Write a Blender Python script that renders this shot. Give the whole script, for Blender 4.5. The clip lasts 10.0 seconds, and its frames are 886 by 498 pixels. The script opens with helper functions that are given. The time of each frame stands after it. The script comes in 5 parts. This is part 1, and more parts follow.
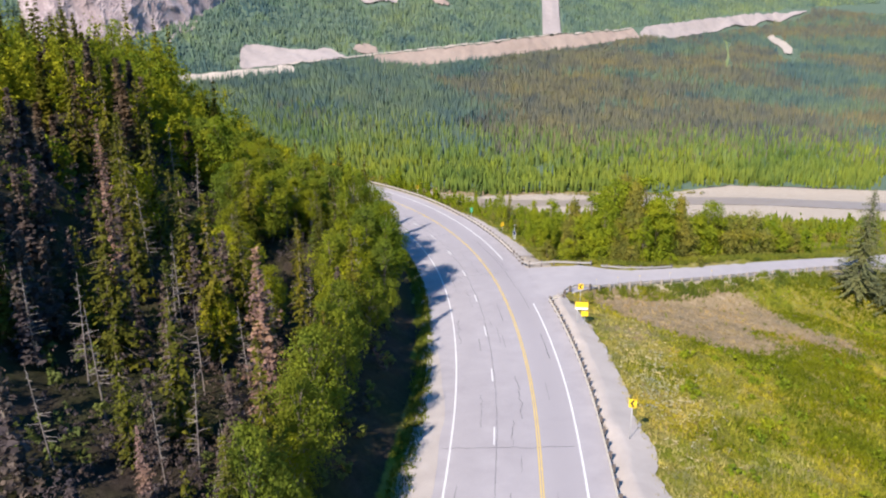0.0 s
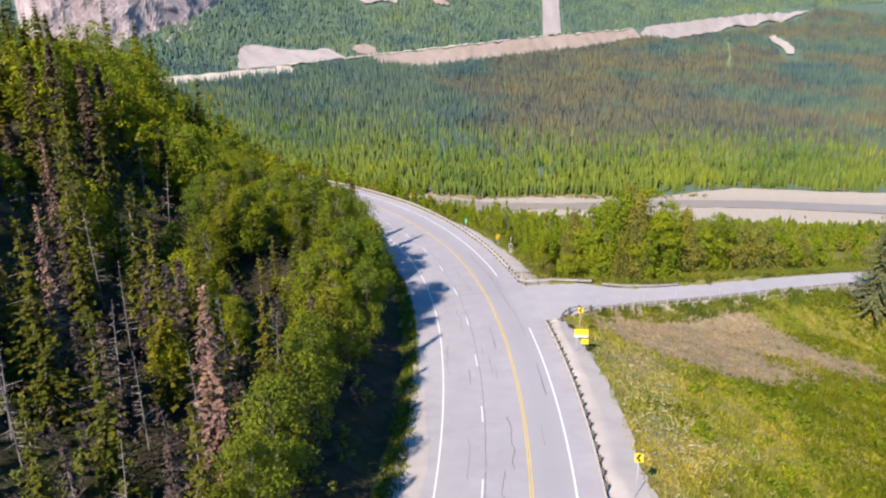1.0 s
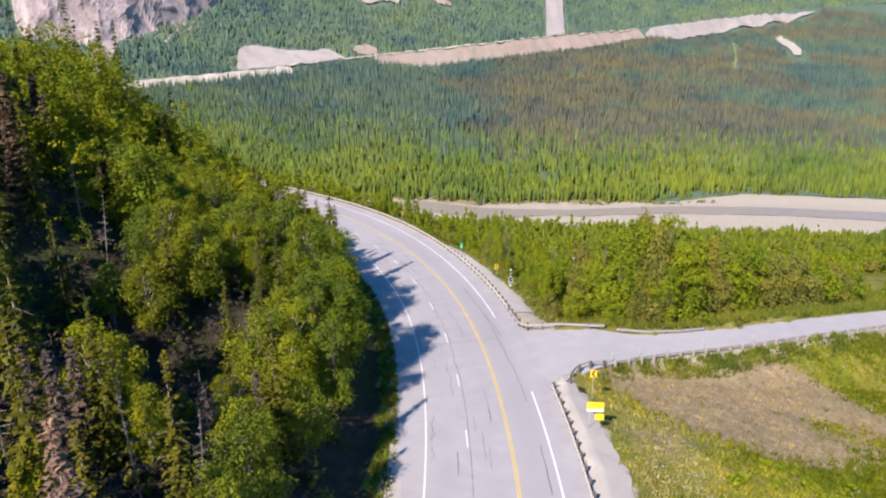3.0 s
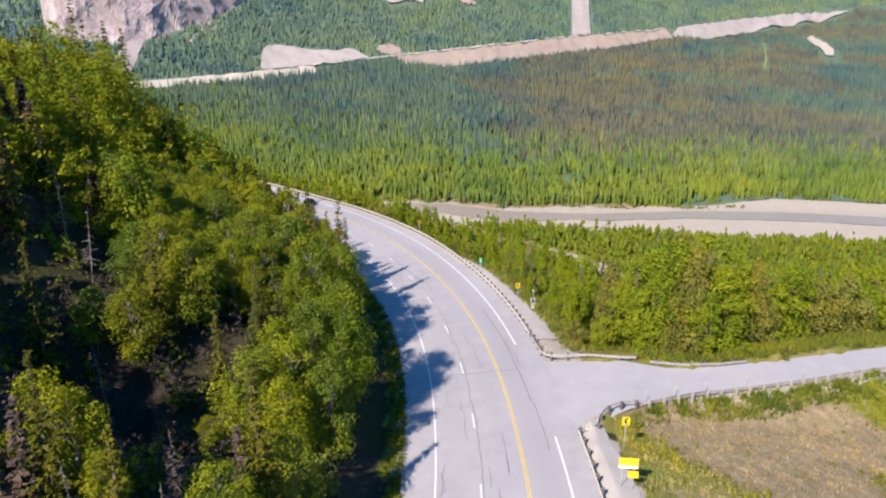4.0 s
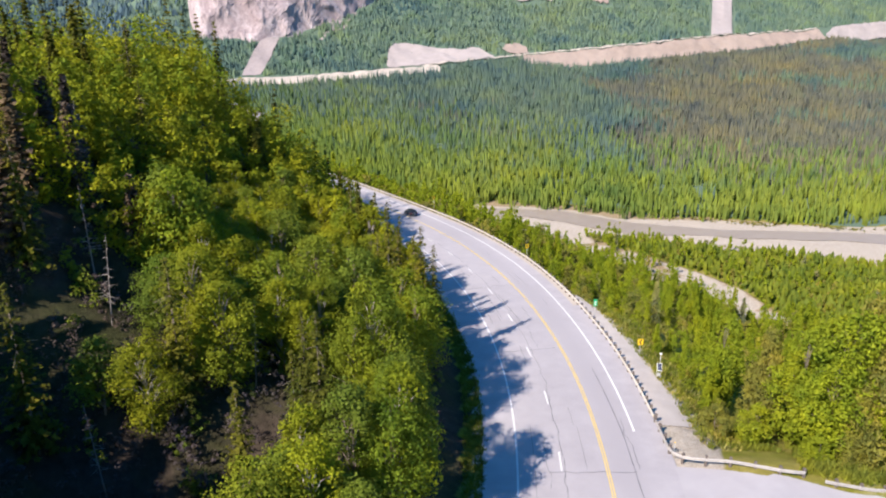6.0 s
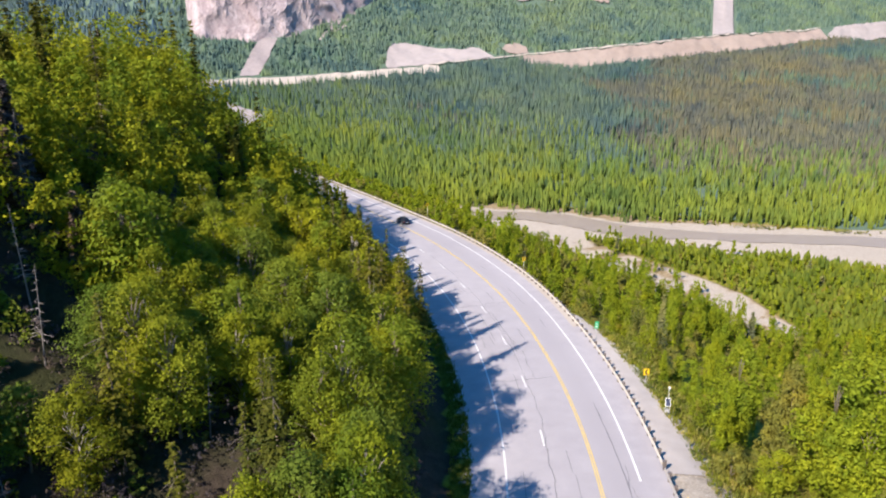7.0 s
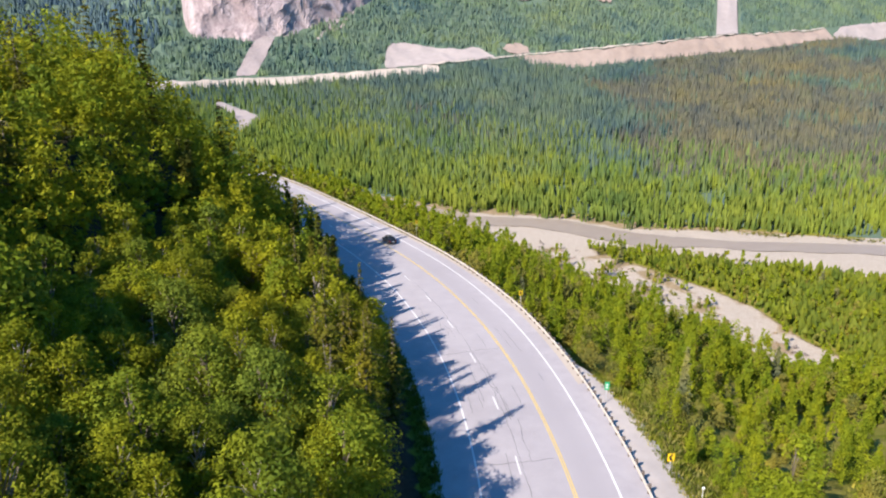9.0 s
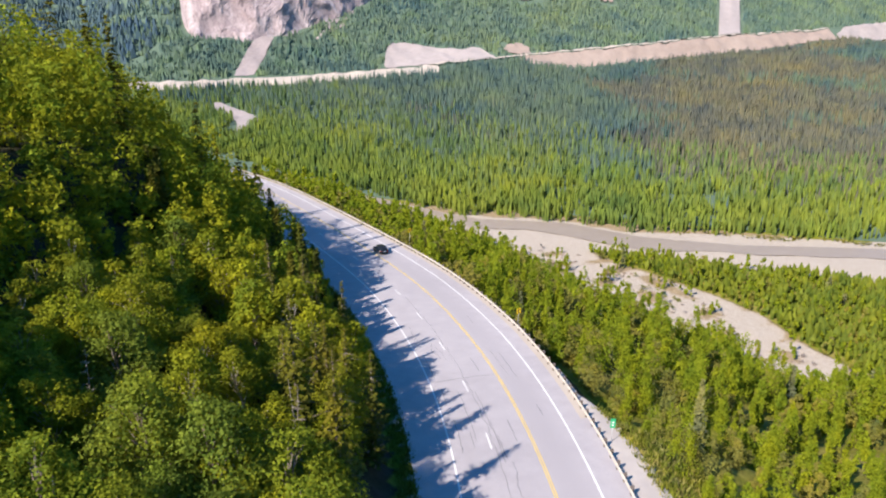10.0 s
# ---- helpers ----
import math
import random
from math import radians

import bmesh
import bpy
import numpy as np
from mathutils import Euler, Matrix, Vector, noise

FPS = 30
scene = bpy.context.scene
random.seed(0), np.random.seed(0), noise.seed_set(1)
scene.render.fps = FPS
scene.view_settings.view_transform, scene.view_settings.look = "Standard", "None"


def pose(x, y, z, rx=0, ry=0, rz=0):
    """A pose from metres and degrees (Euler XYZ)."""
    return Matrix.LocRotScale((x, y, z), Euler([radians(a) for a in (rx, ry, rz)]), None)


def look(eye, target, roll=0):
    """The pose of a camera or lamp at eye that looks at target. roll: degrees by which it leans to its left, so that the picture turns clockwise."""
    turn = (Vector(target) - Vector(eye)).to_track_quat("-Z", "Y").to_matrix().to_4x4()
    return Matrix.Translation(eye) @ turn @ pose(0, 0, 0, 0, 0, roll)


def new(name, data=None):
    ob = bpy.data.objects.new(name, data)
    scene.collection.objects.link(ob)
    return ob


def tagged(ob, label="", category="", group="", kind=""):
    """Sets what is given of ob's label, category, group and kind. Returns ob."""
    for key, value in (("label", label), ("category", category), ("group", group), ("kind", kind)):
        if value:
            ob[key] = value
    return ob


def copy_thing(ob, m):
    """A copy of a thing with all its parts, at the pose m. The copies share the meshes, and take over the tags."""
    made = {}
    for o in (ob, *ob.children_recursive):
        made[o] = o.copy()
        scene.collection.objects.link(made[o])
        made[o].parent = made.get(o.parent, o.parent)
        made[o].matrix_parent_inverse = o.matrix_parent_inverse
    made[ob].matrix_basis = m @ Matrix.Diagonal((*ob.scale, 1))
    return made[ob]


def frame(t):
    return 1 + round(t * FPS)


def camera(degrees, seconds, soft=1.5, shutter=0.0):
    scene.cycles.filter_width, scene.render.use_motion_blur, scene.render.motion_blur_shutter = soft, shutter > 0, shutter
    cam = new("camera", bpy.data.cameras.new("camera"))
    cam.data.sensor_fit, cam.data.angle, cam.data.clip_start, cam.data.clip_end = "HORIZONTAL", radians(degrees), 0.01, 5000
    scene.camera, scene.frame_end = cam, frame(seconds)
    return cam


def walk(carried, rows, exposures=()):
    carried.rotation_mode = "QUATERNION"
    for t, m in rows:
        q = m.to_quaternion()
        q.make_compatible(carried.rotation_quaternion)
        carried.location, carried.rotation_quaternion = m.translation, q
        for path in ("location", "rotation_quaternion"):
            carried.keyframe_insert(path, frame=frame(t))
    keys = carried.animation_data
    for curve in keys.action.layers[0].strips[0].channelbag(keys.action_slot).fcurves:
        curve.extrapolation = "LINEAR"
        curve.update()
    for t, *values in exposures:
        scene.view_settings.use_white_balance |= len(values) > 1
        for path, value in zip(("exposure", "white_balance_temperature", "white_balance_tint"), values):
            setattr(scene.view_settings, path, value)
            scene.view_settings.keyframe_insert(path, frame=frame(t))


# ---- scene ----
cam = camera(63.9, 10.0, soft=2.15)
EXPOSURE, KELVIN, TINT = 1.13, 6420, 21
SUN, SKY = 4.6, 0.085
# seconds, place, yaw to the left, pitch, roll
PATH = [
    (0, -2.656, 0.022, 32.122, 6.12, -18.55, -0.02),
    (0.5, -2.231, 3.882, 32.101, 6.15, -18.56, 0.02),
    (1, -1.970, 7.580, 32.159, 6.18, -18.54, -0.05),
    (1.5, -1.849, 11.192, 32.172, 6.20, -18.54, -0.04),
    (2, -1.798, 14.983, 32.243, 6.25, -18.53, 0.02),
    (2.5, -1.807, 18.758, 32.284, 6.27, -18.53, 0.03),
    (4, -2.082, 30.612, 32.282, 8.31, -18.58, 0.01),
    (4.5, -2.294, 34.761, 32.030, 10.82, -18.61, 0.04),
    (5, -2.833, 39.397, 31.683, 14.96, -18.62, 0.06),
    (5.5, -3.225, 44.486, 31.312, 18.17, -18.63, -0.02),
    (7, -4.609, 56.839, 30.742, 18.28, -18.61, -0.06),
    (7.5, -5.251, 60.631, 30.651, 18.30, -18.61, -0.05),
    (8, -5.939, 64.454, 30.565, 18.30, -18.63, -0.01),
    (8.5, -6.600, 68.408, 30.439, 18.35, -18.64, -0.00),
    (9, -7.372, 72.431, 30.379, 18.37, -18.65, 0.02),
    (9.5, -8.088, 76.380, 30.165, 18.41, -18.64, 0.02),
    (10, -8.617, 80.164, 29.858, 18.45, -18.65, 0.05),
]


def aim(x, y, z, yaw, pitch, roll):
    a, b = radians(yaw), radians(pitch)
    way = Vector((-math.sin(a) * math.cos(b), math.cos(a) * math.cos(b), math.sin(b)))
    return look((x, y, z), Vector((x, y, z)) + way, roll)


walk(cam, [(row[0], aim(*row[1:])) for row in PATH], [(t, EXPOSURE + step, KELVIN, TINT) for t, step in ((0, -0.07), (4.2, -0.06), (5.6, 0.09), (8.5, 0.09), (10, 0.06))])

# ---- light ----
SUN_DOWN = Vector((0.325, 0.69, -0.645)).normalized()
world = bpy.data.worlds.new("sky")
scene.world = world
world.use_nodes = True
wn = world.node_tree.nodes
sky = wn.new("ShaderNodeTexSky")
sky.sky_type = "NISHITA"
sky.sun_disc = False
sky.ozone_density, sky.dust_density, sky.air_density = 6.0, 0.3, 1.5
sky.sun_elevation = math.asin(-SUN_DOWN.z)
sky.sun_rotation = math.atan2(-SUN_DOWN.x, -SUN_DOWN.y)
wn["Background"].inputs["Strength"].default_value = SKY
deep = wn.new("ShaderNodeHueSaturation")
deep.inputs["Saturation"].default_value = 1.35
world.node_tree.links.new(sky.outputs[0], deep.inputs["Color"])
world.node_tree.links.new(deep.outputs[0], wn["Background"].inputs["Color"])
sun = new("sun", bpy.data.lights.new("sun", "SUN"))
sun.data.energy, sun.data.angle, sun.data.color = SUN, radians(0.53), (1.0, 0.915, 0.745)
sun.matrix_world = look((-300, -600, 600), Vector((-300, -600, 600)) + SUN_DOWN)

# ---- materials ----
def nodes_of(name):
    m = bpy.data.materials.new(name)
    m.use_nodes = True
    return m, m.node_tree.nodes, m.node_tree.links, m.node_tree.nodes["Principled BSDF"]


def noise_tex(n, l, scale, detail=4.0, rough=0.6, coord=None, distortion=0.0):
    t = n.new("ShaderNodeTexNoise")
    t.inputs["Scale"].default_value, t.inputs["Detail"].default_value = scale, detail
    t.inputs["Roughness"].default_value, t.inputs["Distortion"].default_value = rough, distortion
    if coord is not None:
        l.new(coord, t.inputs["Vector"])
    return t.outputs["Fac"]


def ramp(n, l, fac, stops):
    r = n.new("ShaderNodeValToRGB")
    e = r.color_ramp.elements
    while len(e) < len(stops):
        e.new(0.5)
    for k, (at, c) in zip(e, stops):
        k.position, k.color = at, (*c, 1) if len(c) == 3 else c
    l.new(fac, r.inputs["Fac"])
    return r.outputs["Color"]


def mix(n, l, fac, a, b, how="MIX"):
    m = n.new("ShaderNodeMix")
    m.data_type, m.blend_type = "RGBA", how
    for value, socket in ((fac, m.inputs[0]), (a, m.inputs[6]), (b, m.inputs[7])):
        if isinstance(value, (int, float)):
            socket.default_value = value
        elif isinstance(value, tuple):
            socket.default_value = (*value, 1)
        else:
            l.new(value, socket)
    return m.outputs[2]


def maths(n, l, how, a, b=0.0, c=0.0):
    m = n.new("ShaderNodeMath")
    m.operation = how
    for value, socket in zip((a, b, c), m.inputs):
        if isinstance(value, (int, float)):
            socket.default_value = value
        else:
            l.new(value, socket)
    return m.outputs[0]


def smooth(n, l, value, low, high):
    m = n.new("ShaderNodeMapRange")
    m.interpolation_type = "SMOOTHSTEP"
    l.new(value, m.inputs[0])
    m.inputs[1].default_value, m.inputs[2].default_value = low, high
    return m.outputs[0]


def position(n):
    return n.new("ShaderNodeNewGeometry").outputs["Position"]


def bump(n, l, bsdf, height, strength, distance):
    b = n.new("ShaderNodeBump")
    b.inputs["Strength"].default_value, b.inputs["Distance"].default_value = strength, distance
    l.new(height, b.inputs["Height"])
    l.new(b.outputs[0], bsdf.inputs["Normal"])


def surface(name, dark, light, scale=4.0, rough=0.8, metal=0.0, wear=None, bumpy=0.0, big=0.3):
    """Two scales of variation between two colours, with fine relief."""
    m, n, l, b = nodes_of(name)
    at = position(n)
    fine, broad = noise_tex(n, l, scale, 6, 0.7, at), noise_tex(n, l, scale * 0.09, 3, 0.5, at)
    f = maths(n, l, "ADD", maths(n, l, "MULTIPLY", fine, 1 - big), maths(n, l, "MULTIPLY", broad, big))
    c = ramp(n, l, f, [(0.3, dark), (0.7, light)])
    if wear:
        c = mix(n, l, smooth(n, l, noise_tex(n, l, scale * 0.5, 8, 0.75, at), 0.58, 0.7), c, wear)
    l.new(c, b.inputs["Base Color"])
    b.inputs["Roughness"].default_value, b.inputs["Metallic"].default_value = rough, metal
    if bumpy:
        bump(n, l, b, fine, 0.6, bumpy)
    return m


def leaf_material(name, dark, light, odd, through_light=0.3, broad_scale=0.05):
    """Foliage: hue by leaf, by tree and by stand; some light passes through."""
    m, n, l, b = nodes_of(name)
    leaf = n.new("ShaderNodeNewGeometry").outputs["Random Per Island"]
    tree = n.new("ShaderNodeObjectInfo").outputs["Random"]
    c = mix(n, l, leaf, dark, light)
    c = mix(n, l, maths(n, l, "MULTIPLY", tree, 0.55), c, odd)
    stand = noise_tex(n, l, broad_scale, 4, 0.65, position(n))
    c = mix(n, l, 1.0, c, ramp(n, l, stand, [(0.3, (0.6, 0.74, 0.98)), (0.5, (1.0, 1.0, 1.0)), (0.7, (1.32, 1.15, 0.82))]), "MULTIPLY")
    clump = noise_tex(n, l, broad_scale * 4.5, 3, 0.6, position(n))
    c = mix(n, l, 1.0, c, ramp(n, l, clump, [(0.32, (0.62, 0.72, 0.9)), (0.5, (1.0, 1.0, 1.0)), (0.68, (1.2, 1.2, 0.9))]), "MULTIPLY")
    l.new(c, b.inputs["Base Color"])
    b.inputs["Roughness"].default_value = 0.6
    b.inputs["Specular IOR Level"].default_value = 0.05
    t = n.new("ShaderNodeBsdfTranslucent")
    l.new(mix(n, l, 0.5, c, light), t.inputs["Color"])
    s = n.new("ShaderNodeMixShader")
    s.inputs[0].default_value = through_light
    l.new(b.outputs[0], s.inputs[1])
    l.new(t.outputs[0], s.inputs[2])
    l.new(s.outputs[0], n["Material Output"].inputs["Surface"])
    return m


BIRCH = leaf_material("birch_leaf", (0.13, 0.15, 0.008), (0.27, 0.285, 0.014), (0.13, 0.155, 0.014), 0.34)
ALDER = leaf_material("alder_leaf", (0.075, 0.115, 0.014), (0.16, 0.21, 0.026), (0.125, 0.14, 0.012), 0.3)
ASPEN = leaf_material("aspen_leaf", (0.09, 0.14, 0.009), (0.215, 0.27, 0.02), (0.2, 0.2, 0.018), 0.38)
BANK_POPLAR = leaf_material("bank_poplar_leaf", (0.115, 0.165, 0.008), (0.25, 0.31, 0.018), (0.24, 0.26, 0.02), 0.38, 0.2)
THICKET = leaf_material("thicket_leaf", (0.1, 0.14, 0.012), (0.19, 0.235, 0.03), (0.18, 0.2, 0.03), 0.4, 0.06)
BANK_WILLOW = leaf_material("bank_willow_leaf", (0.12, 0.125, 0.02), (0.23, 0.225, 0.04), (0.2, 0.18, 0.045), 0.25, 0.2)
SHRUB = leaf_material("shrub_leaf", (0.075, 0.1, 0.02), (0.17, 0.2, 0.04), (0.12, 0.13, 0.05), 0.3)
NEEDLE = leaf_material("spruce_needle", (0.042, 0.046, 0.007), (0.112, 0.108, 0.013), (0.068, 0.072, 0.01), 0.1)
NEEDLE_BLUE = leaf_material("grey_spruce_needle", (0.1, 0.108, 0.045), (0.215, 0.215, 0.09), (0.15, 0.15, 0.06), 0.12)
NEEDLE_DEAD = leaf_material("dead_needle", (0.12, 0.072, 0.06), (0.25, 0.16, 0.13), (0.18, 0.115, 0.095), 0.08)
# Dead twig brown, darkened to stand in for shade on the slope.
SHADE_TWIG = leaf_material("shade_twig", (0.042, 0.032, 0.032), (0.1, 0.078, 0.072), (0.065, 0.05, 0.047), 0.0)
NEEDLE_BROWN = leaf_material("brown_needle", (0.048, 0.036, 0.028), (0.105, 0.078, 0.06), (0.07, 0.054, 0.042), 0.05)
TWIG = leaf_material("dead_twig", (0.16, 0.13, 0.11), (0.33, 0.27, 0.22), (0.22, 0.17, 0.15), 0.0)
BARK = surface("bark", (0.09, 0.07, 0.05), (0.24, 0.2, 0.16), 9, 0.9, bumpy=0.02)
BIRCH_BARK = surface("birch_bark", (0.2, 0.175, 0.15), (0.4, 0.36, 0.32), 5, 0.8, wear=(0.07, 0.06, 0.05))
SNAG = surface("weathered_wood", (0.1, 0.086, 0.076), (0.25, 0.22, 0.198), 6, 0.85)
POLE_FOREST = leaf_material("poplar_wood", (0.108, 0.162, 0.026), (0.17, 0.226, 0.044), (0.14, 0.17, 0.03), 0.2, 0.012)
# Mixed wood and far spruce: lightened, with aerial haze painted into the tone.
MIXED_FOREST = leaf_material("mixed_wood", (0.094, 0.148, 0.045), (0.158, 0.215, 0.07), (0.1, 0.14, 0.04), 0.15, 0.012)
FAR_SPRUCE_HAZED = leaf_material("far_spruce_hazed", (0.066, 0.114, 0.096), (0.12, 0.178, 0.15), (0.086, 0.126, 0.092), 0.12, 0.01)
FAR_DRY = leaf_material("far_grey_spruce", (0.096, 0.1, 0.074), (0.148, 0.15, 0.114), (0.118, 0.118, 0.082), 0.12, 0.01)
# Slope wood: blue haze mixed into the leaf colour.
FAR_SLOPE_HAZED = leaf_material("far_slope_wood_hazed", (0.07, 0.116, 0.088), (0.114, 0.168, 0.128), (0.078, 0.12, 0.075), 0.05, 0.008)
# Distance haze stands in these leaf colours as a strong blue.
DISTANT_HAZED = leaf_material("distant_wood_hazed", (0.045, 0.08, 0.095), (0.072, 0.115, 0.13), (0.055, 0.092, 0.11), 0.05, 0.006)
GRASS = leaf_material("grass_blade", (0.14, 0.148, 0.01), (0.31, 0.295, 0.034), (0.29, 0.262, 0.035), 0.25, 0.09)
LUSH_GRASS = leaf_material("lush_grass_blade", (0.062, 0.085, 0.003), (0.158, 0.182, 0.006), (0.14, 0.148, 0.01), 0.25, 0.09)
PALE_GRASS = leaf_material("pale_grass_blade", (0.19, 0.175, 0.04), (0.35, 0.32, 0.095), (0.33, 0.285, 0.1), 0.2, 0.09)
GREEN_GRASS = leaf_material("green_grass_blade", (0.07, 0.1, 0.01), (0.19, 0.22, 0.025), (0.16, 0.16, 0.03), 0.25, 0.09)
STRAW = leaf_material("dry_grass_blade", (0.185, 0.145, 0.078), (0.325, 0.255, 0.155), (0.3, 0.235, 0.145), 0.15, 0.09)
FLOWER = leaf_material("pale_seed_head", (0.34, 0.3, 0.17), (0.5, 0.46, 0.29), (0.42, 0.38, 0.24), 0.2, 0.2)


def ground_material():
    m, n, l, b = nodes_of("ground")
    at = position(n)
    n1, n2, n3 = noise_tex(n, l, 0.09, 6, 0.65, at), noise_tex(n, l, 0.7, 8, 0.75, at), noise_tex(n, l, 6.0, 5, 0.7, at)

    def area(name, low=0.35, high=0.65, break_up=0.55):
        a = n.new("ShaderNodeAttribute")
        a.attribute_name = name
        f = maths(n, l, "ADD", a.outputs["Fac"], maths(n, l, "MULTIPLY", maths(n, l, "SUBTRACT", n2, 0.5), break_up))
        return smooth(n, l, f, low, high)

    # Forest floor browns taken near black; tree shade is painted into them.
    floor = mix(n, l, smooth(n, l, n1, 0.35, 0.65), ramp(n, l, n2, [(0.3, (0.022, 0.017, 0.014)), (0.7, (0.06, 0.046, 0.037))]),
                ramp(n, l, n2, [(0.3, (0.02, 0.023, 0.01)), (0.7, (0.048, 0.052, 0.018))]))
    grass = mix(n, l, smooth(n, l, n1, 0.38, 0.62), ramp(n, l, n2, [(0.3, (0.085, 0.105, 0.006)), (0.7, (0.185, 0.195, 0.014))]),
                ramp(n, l, n2, [(0.3, (0.15, 0.135, 0.028)), (0.7, (0.27, 0.235, 0.065))]))
    dry = ramp(n, l, n2, [(0.3, (0.16, 0.122, 0.065)), (0.55, (0.265, 0.205, 0.122)), (0.75, (0.4, 0.325, 0.24))])
    gravel = mix(n, l, smooth(n, l, n3, 0.45, 0.75), ramp(n, l, n2, [(0.3, (0.27, 0.232, 0.185)), (0.7, (0.41, 0.362, 0.3))]), (0.46, 0.415, 0.345))
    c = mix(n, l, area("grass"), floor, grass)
    # Far haze is painted into this teal of the forest ground.
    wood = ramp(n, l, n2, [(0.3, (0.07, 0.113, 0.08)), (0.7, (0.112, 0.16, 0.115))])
    c = mix(n, l, area("dry"), c, dry)
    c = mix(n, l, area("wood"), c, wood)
    c = mix(n, l, area("gravel"), c, gravel)
    c = mix(n, l, 0.35, c, ramp(n, l, n3, [(0.3, (0.6, 0.6, 0.6)), (0.7, (1.25, 1.25, 1.25))]), "MULTIPLY")
    l.new(c, b.inputs["Base Color"])
    b.inputs["Roughness"].default_value = 0.95
    b.inputs["Specular IOR Level"].default_value = 0.1
    bump(n, l, b, maths(n, l, "ADD", n2, maths(n, l, "MULTIPLY", n3, 0.3)), 0.7, 0.35)
    return m


def asphalt_material(name, dark, light, stain):
    m, n, l, b = nodes_of(name)
    at = position(n)
    grain, patch, broad = noise_tex(n, l, 30, 4, 0.7, at), noise_tex(n, l, 0.5, 6, 0.6, at), noise_tex(n, l, 0.05, 3, 0.5, at)
    f = maths(n, l, "ADD", maths(n, l, "MULTIPLY", grain, 0.35), maths(n, l, "ADD", maths(n, l, "MULTIPLY", patch, 0.4), maths(n, l, "MULTIPLY", broad, 0.25)))
    c = ramp(n, l, f, [(0.35, dark), (0.65, light)])
    a = n.new("ShaderNodeAttribute")
    a.attribute_name = "track"
    worn = maths(n, l, "MULTIPLY", a.outputs["Fac"], smooth(n, l, patch, 0.25, 0.7))
    c = mix(n, l, maths(n, l, "MULTIPLY", worn, 0.45), c, stain)
    l.new(c, b.inputs["Base Color"])
    b.inputs["Roughness"].default_value = 0.85
    b.inputs["Specular IOR Level"].default_value = 0.25
    bump(n, l, b, grain, 0.3, 0.01)
    return m


GROUND = ground_material()
ASPHALT = asphalt_material("asphalt", (0.264, 0.251, 0.263), (0.366, 0.35, 0.362), (0.212, 0.2, 0.212))
SIDE_ASPHALT = asphalt_material("side_asphalt", (0.29, 0.277, 0.287), (0.364, 0.348, 0.358), (0.2, 0.2, 0.2))
SHOULDER = asphalt_material("gravel_shoulder", (0.3, 0.273, 0.252), (0.42, 0.384, 0.352), (0.25, 0.22, 0.2))
WHITE_PAINT = surface("white_paint", (0.44, 0.44, 0.44), (0.74, 0.74, 0.74), 7, 0.6)
YELLOW_PAINT = surface("yellow_paint", (0.46, 0.34, 0.11), (0.66, 0.47, 0.11), 7, 0.6)
TAR = surface("tar", (0.06, 0.06, 0.07), (0.12, 0.12, 0.13), 6, 0.6)
RAIL = surface("rail_steel", (0.36, 0.335, 0.285), (0.54, 0.5, 0.43), 3, 0.6, 0.1)
POST = surface("rail_post_wood", (0.06, 0.05, 0.045), (0.15, 0.125, 0.11), 8, 0.9)
STEEL = surface("galvanised_steel", (0.4, 0.4, 0.4), (0.6, 0.6, 0.59), 8, 0.5, 0.4)
SIGN_YELLOW = surface("sign_yellow", (0.78, 0.5, 0.01), (0.85, 0.57, 0.02), 3, 0.45)
SIGN_BLACK = surface("sign_black", (0.012, 0.012, 0.012), (0.025, 0.025, 0.025), 3, 0.5)
SIGN_GREEN = surface("sign_green", (0.01, 0.3, 0.12), (0.02, 0.38, 0.16), 3, 0.45)
SIGN_WHITE = surface("sign_white", (0.72, 0.72, 0.68), (0.85, 0.85, 0.8), 3, 0.5)
BACK = surface("sign_back", (0.45, 0.45, 0.45), (0.55, 0.55, 0.55), 3, 0.5, 0.5)
CAR_PAINT = surface("car_paint", (0.008, 0.009, 0.012), (0.014, 0.015, 0.018), 2, 0.25)
GLASS = surface("car_glass", (0.01, 0.012, 0.015), (0.015, 0.018, 0.02), 2, 0.08)
RUBBER = surface("tyre_rubber", (0.015, 0.015, 0.015), (0.03, 0.03, 0.03), 9, 0.85)
ALLOY = surface("alloy", (0.4, 0.4, 0.42), (0.55, 0.55, 0.56), 6, 0.35, 0.9)
LAMP_RED = surface("tail_lamp", (0.25, 0.01, 0.01), (0.35, 0.015, 0.012), 3, 0.25)
PANEL = surface("solar_cell", (0.03, 0.035, 0.06), (0.06, 0.065, 0.09), 6, 0.2)
ROCK = None
SILT = surface("silty_water", (0.235, 0.19, 0.155), (0.285, 0.235, 0.195), 0.15, 0.35)
FAR_GRAVEL = surface("cut_gravel", (0.22, 0.19, 0.18), (0.33, 0.295, 0.28), 0.12, 0.95, big=0.5)
FAR_BANK = surface("cut_earth", (0.21, 0.16, 0.13), (0.31, 0.25, 0.21), 0.12, 0.95, big=0.5)
FAR_PALE = surface("pale_bank", (0.3, 0.262, 0.215), (0.42, 0.375, 0.32), 0.1, 0.95, big=0.5)
RAIL_DULL = surface("dull_rail_steel", (0.23, 0.215, 0.2), (0.38, 0.36, 0.335), 3, 0.6, 0.1)
SCREE = surface("scree", (0.17, 0.145, 0.14), (0.31, 0.27, 0.262), 0.25, 0.95, big=0.4)
MEADOW = surface("pale_meadow", (0.1, 0.15, 0.05), (0.2, 0.25, 0.1), 0.2, 0.95, big=0.5)
STONE = surface("stone", (0.3, 0.28, 0.25), (0.52, 0.49, 0.45), 4, 0.9)


